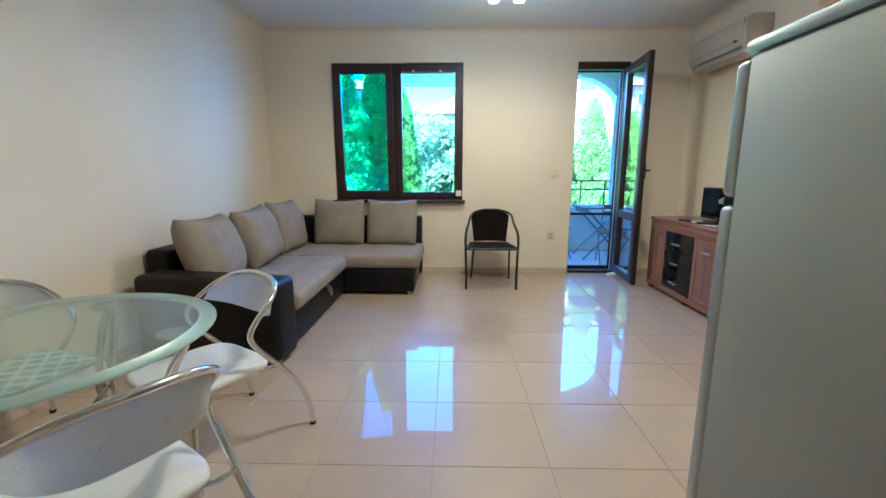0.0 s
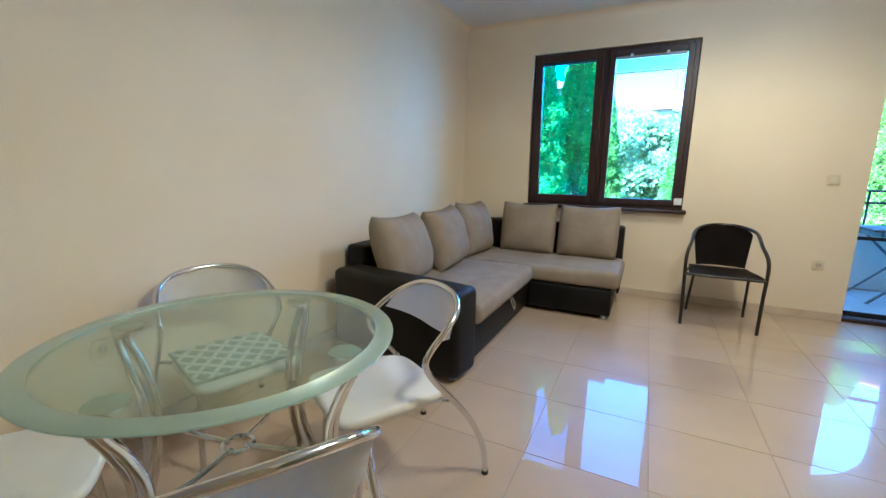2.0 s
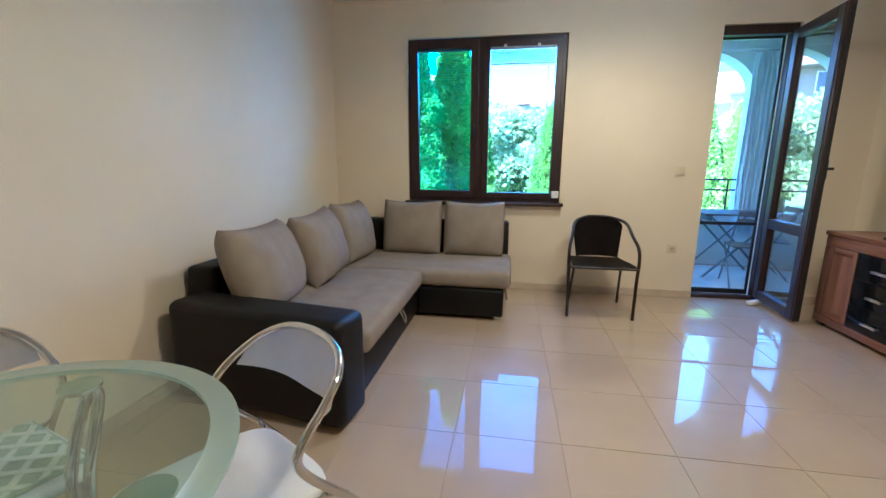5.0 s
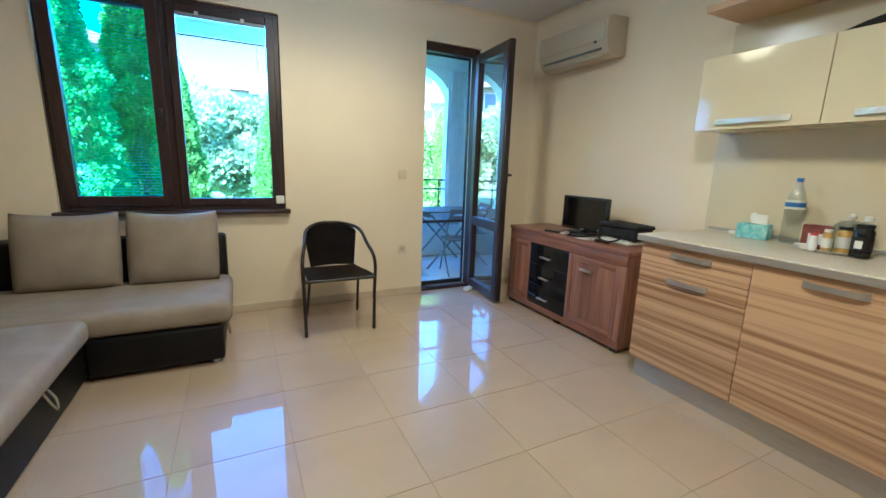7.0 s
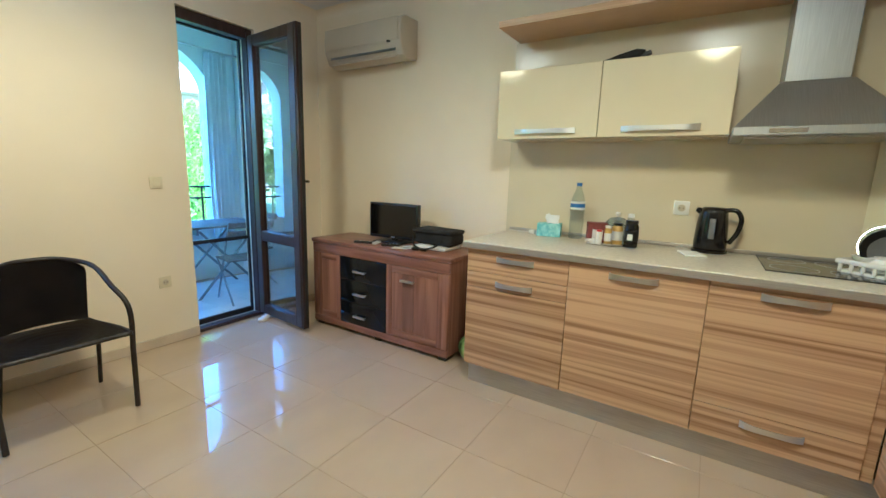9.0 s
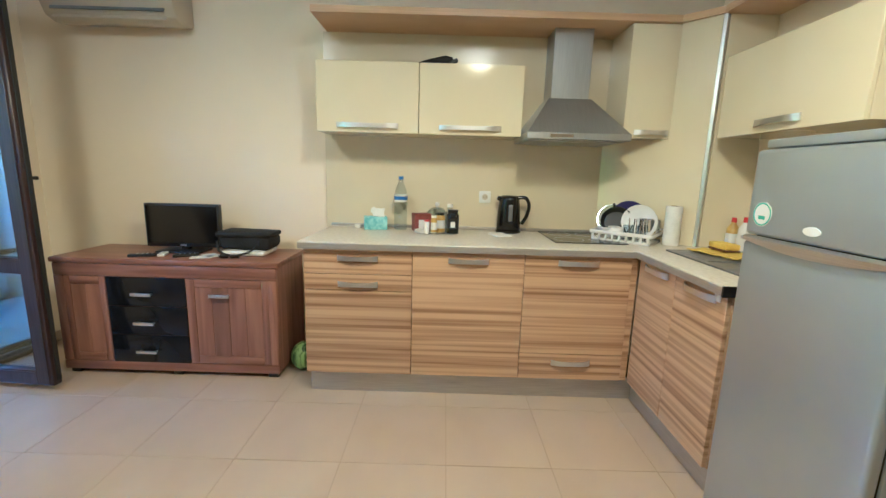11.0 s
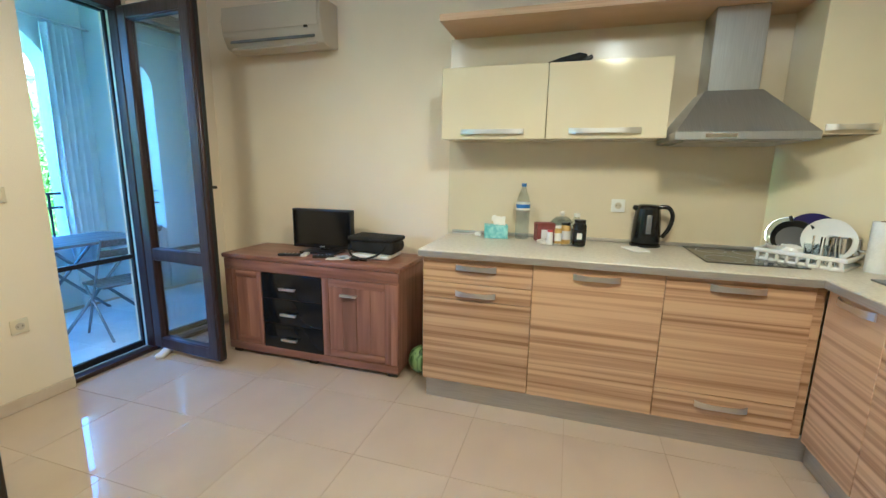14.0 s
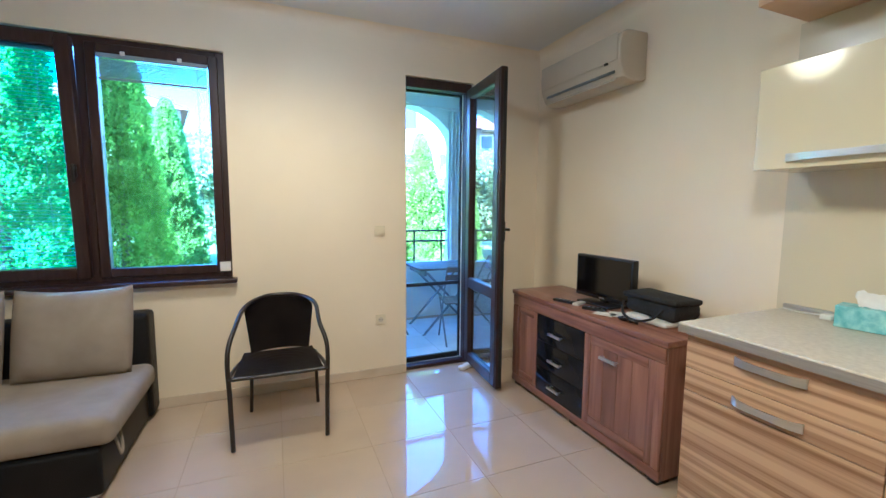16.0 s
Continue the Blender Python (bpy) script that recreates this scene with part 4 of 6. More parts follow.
# watermelon between sideboard and kitchen
wm = thing("watermelon", (2.49, 3.4, 0), "green striped watermelon on floor beside kitchen unit", "watermelon")
part("fruit", lathe([(0.088 * math.sin(math.pi * k / 16), 0.092 - 0.092 * math.cos(math.pi * k / 16) + 0.001) for k in range(17)], (2.49, 3.4, 0), 28), M_MELON, wm)
part("stalk", tube([(2.49, 3.4, 0.18), (2.485, 3.395, 0.2), (2.47, 3.395, 0.21)], 0.004, 6), M_BARK, wm)

# air conditioner
ac = thing("air_conditioner", (2.75, 4.58, 2.15), "cream wall mounted split air conditioner", "air conditioner")
b = bmesh.new()
AY0, AY1 = 4.18, 4.99
prof = [(XR - 0.001, 2.165), (XR - 0.11, 2.147), (XR - 0.18, 2.17), (XR - 0.22, 2.25), (XR - 0.23, 2.35), (XR - 0.215, 2.42), (XR - 0.165, 2.452), (XR - 0.001, 2.455)]
rows = [[b.verts.new((x, y, z)) for x, z in prof] for y in (AY0, AY1)]
for k in range(len(prof)):
    j = (k + 1) % len(prof)
    b.faces.new((rows[0][k], rows[1][k], rows[1][j], rows[0][j]))
b.faces.new(rows[0])
b.faces.new(rows[1][::-1])
bmesh.ops.recalc_face_normals(b, faces=b.faces)
bmesh.ops.bevel(b, geom=b.edges[:], offset=0.012, segments=3, profile=0.5, affect="EDGES")
acb = part("body", b, M_ACBODY, ac, angle=50)
part("front_panel", moved(box(-0.004, AY0 + 0.02, -0.075, 0.004, AY1 - 0.02, 0.085, 0.004, 2), pose(XR - 0.229, 0, 2.342, 0, -2, 0)), M_ACBODY, acb)
part("outlet", moved(box(-0.004, AY0 + 0.06, -0.016, 0.004, AY1 - 0.06, 0.016), pose(XR - 0.202, 0, 2.214, 0, 25, 0)), M_GREYMETAL, acb, "dark air outlet slot")
part("flap", moved(box(-0.003, AY0 + 0.055, -0.03, 0.003, AY1 - 0.055, 0.03, 0.002, 1), pose(XR - 0.18, 0, 2.176, 0, 42, 0)), M_ACBODY, acb)
part("display", box(XR - 0.2335, AY0 + 0.1, 2.257, XR - 0.22, AY0 + 0.125, 2.27), M_DARK, acb)

# ---------------------------------------------------------------- kitchen
KX, KF = 2.15, 2.175
KY = 1.44                                     # front line of the short run
WT = 0.908
PH = 0.14                                     # plinth height


def bow_handle(m, w, parent):
    """A flat arched steel handle along its own x, standing off towards -y."""
    b = bmesh.new()
    rows = []
    N = 12
    for i in range(N + 1):
        u = 2 * i / N - 1
        off = -0.006 - 0.022 * (1 - u ** 4)
        hh = 0.016 - 0.004 * (1 - u * u)
        rows.append([b.verts.new((u * w / 2, off, hh)), b.verts.new((u * w / 2, off, -hh)), b.verts.new((u * w / 2, off + 0.006, -hh)), b.verts.new((u * w / 2, off + 0.006, hh))])
    for a, c in zip(rows, rows[1:]):
        for k in range(4):
            b.faces.new((a[k], a[(k + 1) % 4], c[(k + 1) % 4], c[k]))
    b.faces.new(rows[0][::-1])
    b.faces.new(rows[-1])
    bmesh.ops.recalc_face_normals(b, faces=b.faces)
    part("handle", moved(b, m), M_STEEL, parent, "arched brushed steel handle")


def onx(y, z, x=KF):
    return Matrix.Translation((x - 0.001, y, z)) @ Matrix.Rotation(radians(-90), 4, "Z")


def ony(x, z, y=KY):
    return Matrix.Translation((x, y + 0.001, z)) @ Matrix.Rotation(radians(180), 4, "Z")


def base_unit(y0, y1, drawers, label, handles):
    u = thing("kitchen_unit", (2.6, (y0 + y1) / 2, 0), label, "kitchen cabinet", "zebrano base units")
    part("carcass", box(KF + 0.02, y0 + 0.001, PH - 0.003, XR - 0.02, y1 - 0.001, 0.864), M_OAK, u)
    for z0, z1 in drawers:
        f = part("front", box(KF, y0 + 0.0015, z0 + 0.0015, KF + 0.019, y1 - 0.0015, z1 - 0.0015, 0.0015, 1), M_ZEBRANO, u)
        for hz in handles:
            if z0 < hz < z1:
                bow_handle(onx((y0 + y1) / 2, hz), 0.22, f)
    return u


base_unit(2.683, 3.283, [(PH, 0.634), (0.634, 0.727), (0.727, 0.866)], "zebrano base unit with two drawers over a tall front", [0.672, 0.818])
base_unit(2.066, 2.683, [(PH, 0.866)], "zebrano base unit with one tall front and handle", [0.82])
base_unit(1.478, 2.066, [(PH, 0.295), (0.295, 0.866)], "zebrano oven housing unit with front panels", [0.825, 0.245])
fil = thing("filler_strip", (2.2, 1.46, 0), "zebrano corner filler strip", "filler strip")
part("strip", box(KF + 0.01, KY, PH, KF + 0.03, 1.477, 0.866), M_ZEBRANO, fil)


def end_unit(x0, x1):
    u = thing("kitchen_unit", ((x0 + x1) / 2, 0.85, 0), "zebrano base unit under the sink with handle", "kitchen cabinet", "zebrano base units")
    part("carcass", box(x0 + 0.001, KE + 0.02, PH - 0.003, x1 - 0.001, KY - 0.02, 0.864), M_OAK, u)
    f = part("front", box(x0 + 0.0015, KY - 0.019, PH + 0.0015, x1 - 0.0015, KY, 0.8645, 0.0015, 1), M_ZEBRANO, u)
    bow_handle(ony((x0 + x1) / 2 - 0.01, 0.835), 0.22, f)
    return f


end_unit(1.815, 2.17)
f = end_unit(1.46, 1.815)
part("socket_plate", box(1.495, KY + 0.001, 0.83, 1.53, KY + 0.005, 0.86), M_WHITE, f, "small white sticker")
pl = thing("plinth", (2.4, 2.2, 0), "brushed aluminium kitchen plinth along floor", "plinth", kind="structure")
part("board", box(KF + 0.055, KY - 0.055, 0.001, KF + 0.07, 3.275, PH - 0.004), M_PLINTH, pl)
part("board", box(1.465, KY - 0.07, 0.001, KF + 0.07, KY - 0.055, PH - 0.004), M_PLINTH, pl)

wt = thing("worktop", (2.5, 2.0, 0.868), "pale grey laminate worktop running round the corner", "worktop")
b = bmesh.new()
pts = [(XR - 0.002, 3.305), (KX, 3.305), (KX, KY + 0.03), (1.452, KY + 0.03), (1.452, KE + 0.005), (XR - 0.002, KE + 0.005)]
lo, hi = [b.verts.new((x, y, 0.868)) for x, y in pts], [b.verts.new((x, y, WT)) for x, y in pts]
b.faces.new(hi)
b.faces.new(lo[::-1])
for k in range(6):
    b.faces.new((lo[k], lo[(k + 1) % 6], hi[(k + 1) % 6], hi[k]))
bmesh.ops.recalc_face_normals(b, faces=b.faces)
bmesh.ops.bevel(b, geom=[e for e in b.edges if all(v.co.z > 0.9 for v in e.verts)], offset=0.006, segments=3, profile=0.5, affect="EDGES")
part("slab", b, M_WORKTOP, wt)
part("edge_band", box(KX - 0.003, KY + 0.034, 0.8695, KX - 0.0005, 3.303, 0.901), M_WORKEDGE, wt, "grey edge band")
part("edge_band", box(1.454, KY + 0.0305, 0.8695, KX - 0.001, KY + 0.033, 0.901), M_WORKEDGE, wt, "grey edge band")
part("end_cap", box(1.442, KE + 0.02, 0.866, 1.4515, KY + 0.034, 0.907), M_DARK, wt, "black end cap")
part("upstand", box(XR - 0.045, 1.2, WT + 0.0005, XR - 0.027, 3.3, WT + 0.022, 0.004, 2), M_WORKEDGE, wt, "grey wall strip behind worktop")

# glossy splash panels
solo("splash_panel", box(XR - 0.026, KE + 0.002, WT - 0.01, XR - 0.001, 3.335, 2.168), M_PANEL, "cream gloss panel between worktop and cornice", "wall panel", kind="structure")
dg = thing("corner_panel", (2.47, 1.1, WT), "white gloss diagonal corner panel with aluminium edge strip", "wall panel", kind="structure")
part("panel", moved(box(0.012, -0.009, WT + 0.001, 0.63, 0.009, 1.529, bm=box(0.012, -0.009, 1.529, 0.214, 0.009, 2.168)), pose(2.36, 1.04, 0, 0, 0, 42)), M_CREAM, dg)
part("edge_strip", moved(box(-0.012, -0.014, WT + 0.001, 0.011, 0.014, 2.168, 0.003, 1), pose(2.36, 1.04, 0, 0, 0, 42)), M_STEEL, dg, "aluminium edge strip")
part("side_panel", box(2.355, KE + 0.002, WT + 0.001, 2.371, 1.02, 2.168), M_CREAM, dg)
socket(XR - 0.026, 2.24, 1.137, radians(-90))

# upper cabinets
UX = 2.52


def flap_unit(y0, y1):
    u = thing("wall_cabinet", (2.7, (y0 + y1) / 2, 1.52), "cream gloss wall cabinet with lift-up front", "wall cabinet", "wall cabinets")
    part("carcass", box(UX + 0.02, y0 + 0.001, 1.519, XR - 0.027, y1 - 0.001, 1.918), M_CREAM, u)
    f = part("front", box(UX, y0 + 0.002, 1.517, UX + 0.019, y1 - 0.002, 1.92, 0.002, 1), M_CREAM, u)
    bow_handle(onx((y0 + y1) / 2, 1.558, UX), 0.37, f)


flap_unit(2.686, 3.298)
flap_unit(2.068, 2.686)
cc = thing("wall_cabinet", (2.7, 1.32, 1.53), "tall cream gloss corner wall cabinet", "wall cabinet", "wall cabinets")
part("carcass", box(UX + 0.02, 1.185, 1.532, XR - 0.027, 1.463, 2.167), M_CREAM, cc)
f = part("front", box(UX, 1.184, 1.53, UX + 0.019, 1.464, 2.166, 0.002, 1), M_CREAM, cc)
bow_handle(onx(1.30, 1.562, UX), 0.2, f)
for x0, x1, nm in ((1.47, 2.27, "cream gloss wall cabinet above the sink"),):
    u = thing("wall_cabinet", ((x0 + x1) / 2, 0.9, 1.517), nm, "wall cabinet", "wall cabinets")
    part("carcass", box(x0 + 0.001, KE + 0.002, 1.519, x1 - 0.001, 1.04, 1.926), M_CREAM, u)
    f = part("front", box(x0 + 0.002, 1.041, 1.517, x1 - 0.002, 1.06, 1.928, 0.002, 1), M_CREAM, u)
    bow_handle(ony((x0 + x1) / 2, 1.562, 1.06), 0.26, f)
    tab_ = part("bracket", moved(box(-0.004, -0.05, -0.014, 0.004, 0.045, 0.014, 0.003, 2), pose(x0 - 0.004, 0.99, 1.905, 0, 25, 0)), M_STEEL, u, "small steel bracket on cabinet side")
    part("cap", moved(box(-0.022, -0.03, -0.01, 0.0, 0.03, 0.008, 0.005, 2), pose(x0 - 0.004, 0.975, 1.89, 0, 0, 0)), M_WHITE, tab_)

cor = thing("cornice_shelf", (2.6, 2.0, 2.169), "oak cornice shelf above the wall cabinets", "shelf")
for pts in ([(XR - 0.002, 3.31), (2.495, 3.31), (2.495, 1.201), (XR - 0.002, 1.201)], [(XR - 0.002, 1.2), (2.495, 1.2), (2.351, 1.056), (2.351, KE + 0.002), (XR - 0.002, KE + 0.002)], [(2.35, 1.056), (1.46, 1.056), (1.46, KE + 0.002), (2.35, KE + 0.002)]):
    b = bmesh.new()
    lo, hi = [b.verts.new((x, y, 2.169)) for x, y in pts], [b.verts.new((x, y, 2.206)) for x, y in pts]
    b.faces.new(hi)
    b.faces.new(lo[::-1])
    for k in range(len(pts)):
        j = (k + 1) % len(pts)
        b.faces.new((lo[k], lo[j], hi[j], hi[k]))
    bmesh.ops.recalc_face_normals(b, faces=b.faces)
    part("board", b, M_OAK, cor)
hk = thing("folded_umbrella", (2.6, 2.6, 1.92), "black folded cloth bundle on wall cabinet", "umbrella")
part("canopy", moved(lathe([(0, -0.12), (0.012, -0.115), (0.022, -0.03), (0.026, 0.06), (0.01, 0.1), (0, 0.1)], seg=14), Matrix.Translation((2.6, 2.59, 1.946)) @ Matrix.Rotation(radians(80), 4, "X")), M_CLOTHBLACK, hk)
part("grip", moved(box(-0.012, -0.012, -0.03, 0.012, 0.012, 0.03, 0.006, 2), pose(2.6, 2.49, 1.948, 70, 0, 0)), M_DARK, hk)

# cooker hood
hd = thing("cooker_hood", (2.6, 1.77, 1.5), "brushed steel chimney cooker hood", "cooker hood")
HY0, HY1, HX0 = 1.472, 2.062, 2.37
part("rim", box(HX0, HY0, 1.497, XR - 0.027, HY1, 1.537, 0.004, 1), M_HOOD, hd)
b = bmesh.new()
ly = [b.verts.new(v) for v in ((HX0 + 0.005, HY0 + 0.005, 1.5375), (HX0 + 0.005, HY1 - 0.005, 1.5375), (XR - 0.028, HY1 - 0.005, 1.5375), (XR - 0.028, HY0 + 0.005, 1.5375))]
uy = [b.verts.new(v) for v in ((2.625, 1.635, 1.762), (2.625, 1.895, 1.762), (XR - 0.028, 1.895, 1.762), (XR - 0.028, 1.635, 1.762))]
for k in range(4):
    b.faces.new((ly[k], ly[(k + 1) % 4], uy[(k + 1) % 4], uy[k]))
b.faces.new(uy)
b.faces.new(ly[::-1])
bmesh.ops.recalc_face_normals(b, faces=b.faces)
part("canopy", b, M_HOOD, hd)
part("chimney", box(2.638, 1.648, 1.763, XR - 0.028, 1.882, 2.168, 0.003, 1), M_HOOD, hd)
part("filter", box(HX0 + 0.05, HY0 + 0.05, 1.489, XR - 0.08, HY1 - 0.05, 1.4965), M_PLINTH, hd)
part("control_strip", box(HX0 - 0.002, 1.80, 1.508, HX0, 1.93, 1.526), M_CHROME, hd)

old = tops()
hob = thing("hob", (2.6, 1.5, WT), "black glass ceramic hob set in worktop", "hob")
part("glass", box(2.36, 1.345, WT + 0.0005, 2.83, 1.775, WT + 0.006, 0.002, 1), M_HOB, hob)
for x, y, r in ((2.48, 1.46, 0.075), (2.48, 1.66, 0.09), (2.71, 1.46, 0.09), (2.71, 1.66, 0.075)):
    part("zone_ring", lathe([(r - 0.003, 0), (r, 0), (r, 0.0004), (r - 0.003, 0.0004), (r - 0.003, 0)], (x, y, WT + 0.0062), 32), M_STEEL, hob)
carry(old, Matrix.Translation((-0.02, 0.09, 0)))
old = tops()

# kettle
kt = thing("kettle", (2.78, 1.965, WT), "black plastic electric kettle with grey gauge", "kettle")
kx, ky = 2.78, 1.965
part("power_base", lathe([(0, 0), (0.085, 0), (0.085, 0.015), (0.07, 0.02), (0, 0.02)], (kx, ky, WT + 0.001), 28), M_BLACKGLOSS, kt)
part("body", lathe([(0, 0), (0.078, 0), (0.08, 0.03), (0.075, 0.13), (0.066, 0.2), (0.062, 0.215), (0.05, 0.225), (0, 0.228)], (kx, ky, WT + 0.022), 32), M_BLACKGLOSS, kt)
part("handle", tube([(kx - 0.03, ky - 0.05, WT + 0.235), (kx - 0.035, ky - 0.1, WT + 0.235), (kx - 0.04, ky - 0.125, WT + 0.19), (kx - 0.035, ky - 0.115, WT + 0.12), (kx - 0.02, ky - 0.085, WT + 0.06)], 0.012, 10), M_BLACKGLOSS, kt)
part("spout", moved(lathe([(0, 0), (0.022, 0), (0.012, 0.035), (0, 0.035)], seg=12), Matrix.Translation((kx, ky + 0.05, WT + 0.22)) @ Matrix.Rotation(radians(-70), 4, "X")), M_BLACKGLOSS, kt)
part("gauge", box(kx - 0.0805, ky - 0.014, WT + 0.08, kx - 0.07, ky + 0.014, WT + 0.19, 0.004, 2), M_SINK, kt, "grey water gauge")
solo("kettle_cloth", moved(padded(-0.07, -0.05, 0.0, 0.07, 0.05, 0.008, 1, 1, 0.003, 0.003), pose(2.6, 2.04, WT + 0.001, 0, 0, 20)), M_PAPER, "white folded paper towel under the kettle", "paper towel")
carry(old, Matrix.Translation((-0.025, 0.115, 0)))
old = tops()

# bottle
bt = thing("water_bottle", (2.7, 2.71, WT), "clear plastic water bottle with blue label", "bottle")
prof = [(0, 0), (0.04, 0), (0.044, 0.01), (0.042, 0.06), (0.044, 0.1), (0.041, 0.14), (0.044, 0.18), (0.044, 0.22), (0.034, 0.27), (0.018, 0.31), (0.014, 0.33), (0, 0.33)]
part("body", lathe(prof, (2.70, 2.71, WT + 0.001), 28), M_CLEAR, bt).visible_shadow = False
part("label", lathe([(0.0448, 0.185), (0.0448, 0.235), (0.044, 0.235), (0.044, 0.185), (0.0448, 0.185)], (2.70, 2.71, WT + 0.001), 28), M_WHITE, bt, "white and blue label")
part("label_band", lathe([(0.0452, 0.198), (0.0452, 0.222), (0.0449, 0.222), (0.0449, 0.198), (0.0452, 0.198)], (2.70, 2.71, WT + 0.001), 28), M_BLUE, bt)
part("cap", lathe([(0, 0.331), (0.016, 0.331), (0.016, 0.352), (0, 0.352)], (2.70, 2.71, WT + 0.001), 20), M_BLUE, bt, "blue screw cap")

carry(old, Matrix.Translation((0.04, 0.1, 0)))
old = tops()
ts = thing("tissue_box", (2.68, 2.86, WT), "turquoise patterned tissue box with a tissue out", "tissue box")
part("box", moved(box(-0.05, -0.075, 0.001, 0.05, 0.075, 0.085, 0.002, 1), pose(2.66, 2.87, WT, 0, 0, 12)), M_TEAL, ts)
b = bmesh.new()
bmesh.ops.create_grid(b, x_segments=8, y_segments=8, size=0.04)
for v in b.verts:
    v.co = Vector((v.co.x * 0.4 + 0.01 * noise.noise(v.co * 40), v.co.y + 0.02 * noise.noise(v.co * 30), 0.086 + 0.055 * max(0, 1 - abs(v.co.x) / 0.04) + 0.015 * noise.noise(v.co * 50)))
part("tissue", moved(b, pose(2.66, 2.85, WT, 0, 0, 12)), M_PAPER, ts, "white paper tissue")

carry(old, Matrix.Translation((0.055, 0.105, 0)))
old = tops()
# jars and packets on a tray
solo("serving_tray", lathe([(0, 0), (0.12, 0), (0.135, 0.012), (0.13, 0.014), (0.118, 0.004), (0, 0.004)], (2.70, 2.45, WT + 0.001), 36), M_CHROME, "round steel tray under jars on worktop", "tray")
ZT = WT + 0.006


def jar(x, y, r, h, fill, lid, label, name="jar", band=None):
    j = thing(name, (x, y, ZT), label, "jar", "jars on the tray")
    part("body", lathe([(0, 0), (r, 0), (r, h * 0.78), (r * 0.8, h * 0.86), (r * 0.8, h * 0.88), (0, h * 0.88)], (x, y, ZT), 20), fill, j)
    part("lid", lathe([(0, h * 0.88), (r * 0.86, h * 0.88), (r * 0.86, h), (0, h)], (x, y, ZT), 20), lid, j)
    if band:
        part("label", lathe([(r + 0.0008, h * 0.2), (r + 0.0008, h * 0.62), (r, h * 0.62), (r, h * 0.2), (r + 0.0008, h * 0.2)], (x, y, ZT), 20), band, j)
    return j


jar(2.62, 2.335, 0.038, 0.15, M_BLACKGLOSS, M_DARK, "black lidded jar of instant coffee", band=M_DARK)
cj = bpy.data.objects["jar"]
part("label_print", moved(box(-0.0395, -0.014, 0.04, -0.0385, 0.014, 0.075), pose(2.62, 2.335, ZT, 0, 0, 0)), M_WHITE, cj)
jar(2.66, 2.415, 0.03, 0.125, M_GOLD, M_DARK, "glass jar with golden contents and dark lid", band=M_WHITE)
jar(2.60, 2.455, 0.02, 0.11, M_GOLD, M_WHITE, "small spice jar with a white lid", band=M_WHITE)
jar(2.58, 2.50, 0.018, 0.085, M_WHITE, M_RED, "small white jar with red lid")
jar(2.70, 2.355, 0.022, 0.18, M_CLEAR, M_WHITE, "slim clear bottle with white cap")
dm = thing("glass_dome", (2.78, 2.44, ZT), "clear glass cover with a white knob on tray", "glass dome")
part("cover", lathe([(0.075, 0), (0.077, 0.08), (0.066, 0.12), (0.04, 0.145), (0, 0.152), (0, 0.149), (0.038, 0.142), (0.064, 0.118), (0.074, 0.08), (0.072, 0)], (2.78, 2.44, ZT), 32), M_CLEAR, dm).visible_shadow = False
part("knob", lathe([(0, 0.153), (0.008, 0.153), (0.016, 0.168), (0.012, 0.18), (0, 0.182)], (2.78, 2.44, ZT), 18), M_WHITE, dm, "round white knob")
bx = thing("biscuit_packet", (2.68, 2.53, ZT), "maroon biscuit packet with white label on tray", "packet")
part("carton", moved(box(-0.04, -0.055, 0.0, 0.04, 0.055, 0.115, 0.004, 1), pose(2.70, 2.54, ZT, 0, 0, 20)), M_MAROON, bx)
part("band", moved(box(-0.0415, -0.0555, 0.085, 0.0415, 0.0555, 0.112), pose(2.70, 2.54, ZT, 0, 0, 20)), M_MAROON, bx)
part("label", moved(box(-0.0425, -0.03, 0.02, -0.041, 0.03, 0.075), pose(2.70, 2.54, ZT, 0, 0, 20)), M_WHITE, bx)
sg = thing("sugar_sachets", (2.57, 2.545, ZT), "white paper sugar sachets on tray", "sachets")
for k in range(4):
    part("sachet", moved(box(-0.012, -0.03, 0.0, 0.012, 0.03, 0.006, 0.002, 1), pose(2.585, 2.545, ZT + 0.007 * k, 0, 0, 30 * k - 40)), M_PAPER, sg)
carry(old, Matrix.Translation((-0.035, 0.125, 0)))
old = tops()
cb = thing("power_cable", (2.85, 3.0, WT), "white phone charger cable on worktop", "cable")
part("lead", tube([(2.87, 3.16, WT + 0.006), (2.85, 3.08, WT + 0.006), (2.88, 3.02, WT + 0.006), (2.85, 2.97, WT + 0.006), (2.83, 2.98, WT + 0.006)], 0.003, 6), M_WHITE, cb)
part("plug", box(2.81, 2.96, WT + 0.001, 2.85, 3.0, WT + 0.025, 0.005, 2), M_WHITE, cb)

carry(old, Matrix.Translation((-0.085, 0.12, 0)))
old = tops()
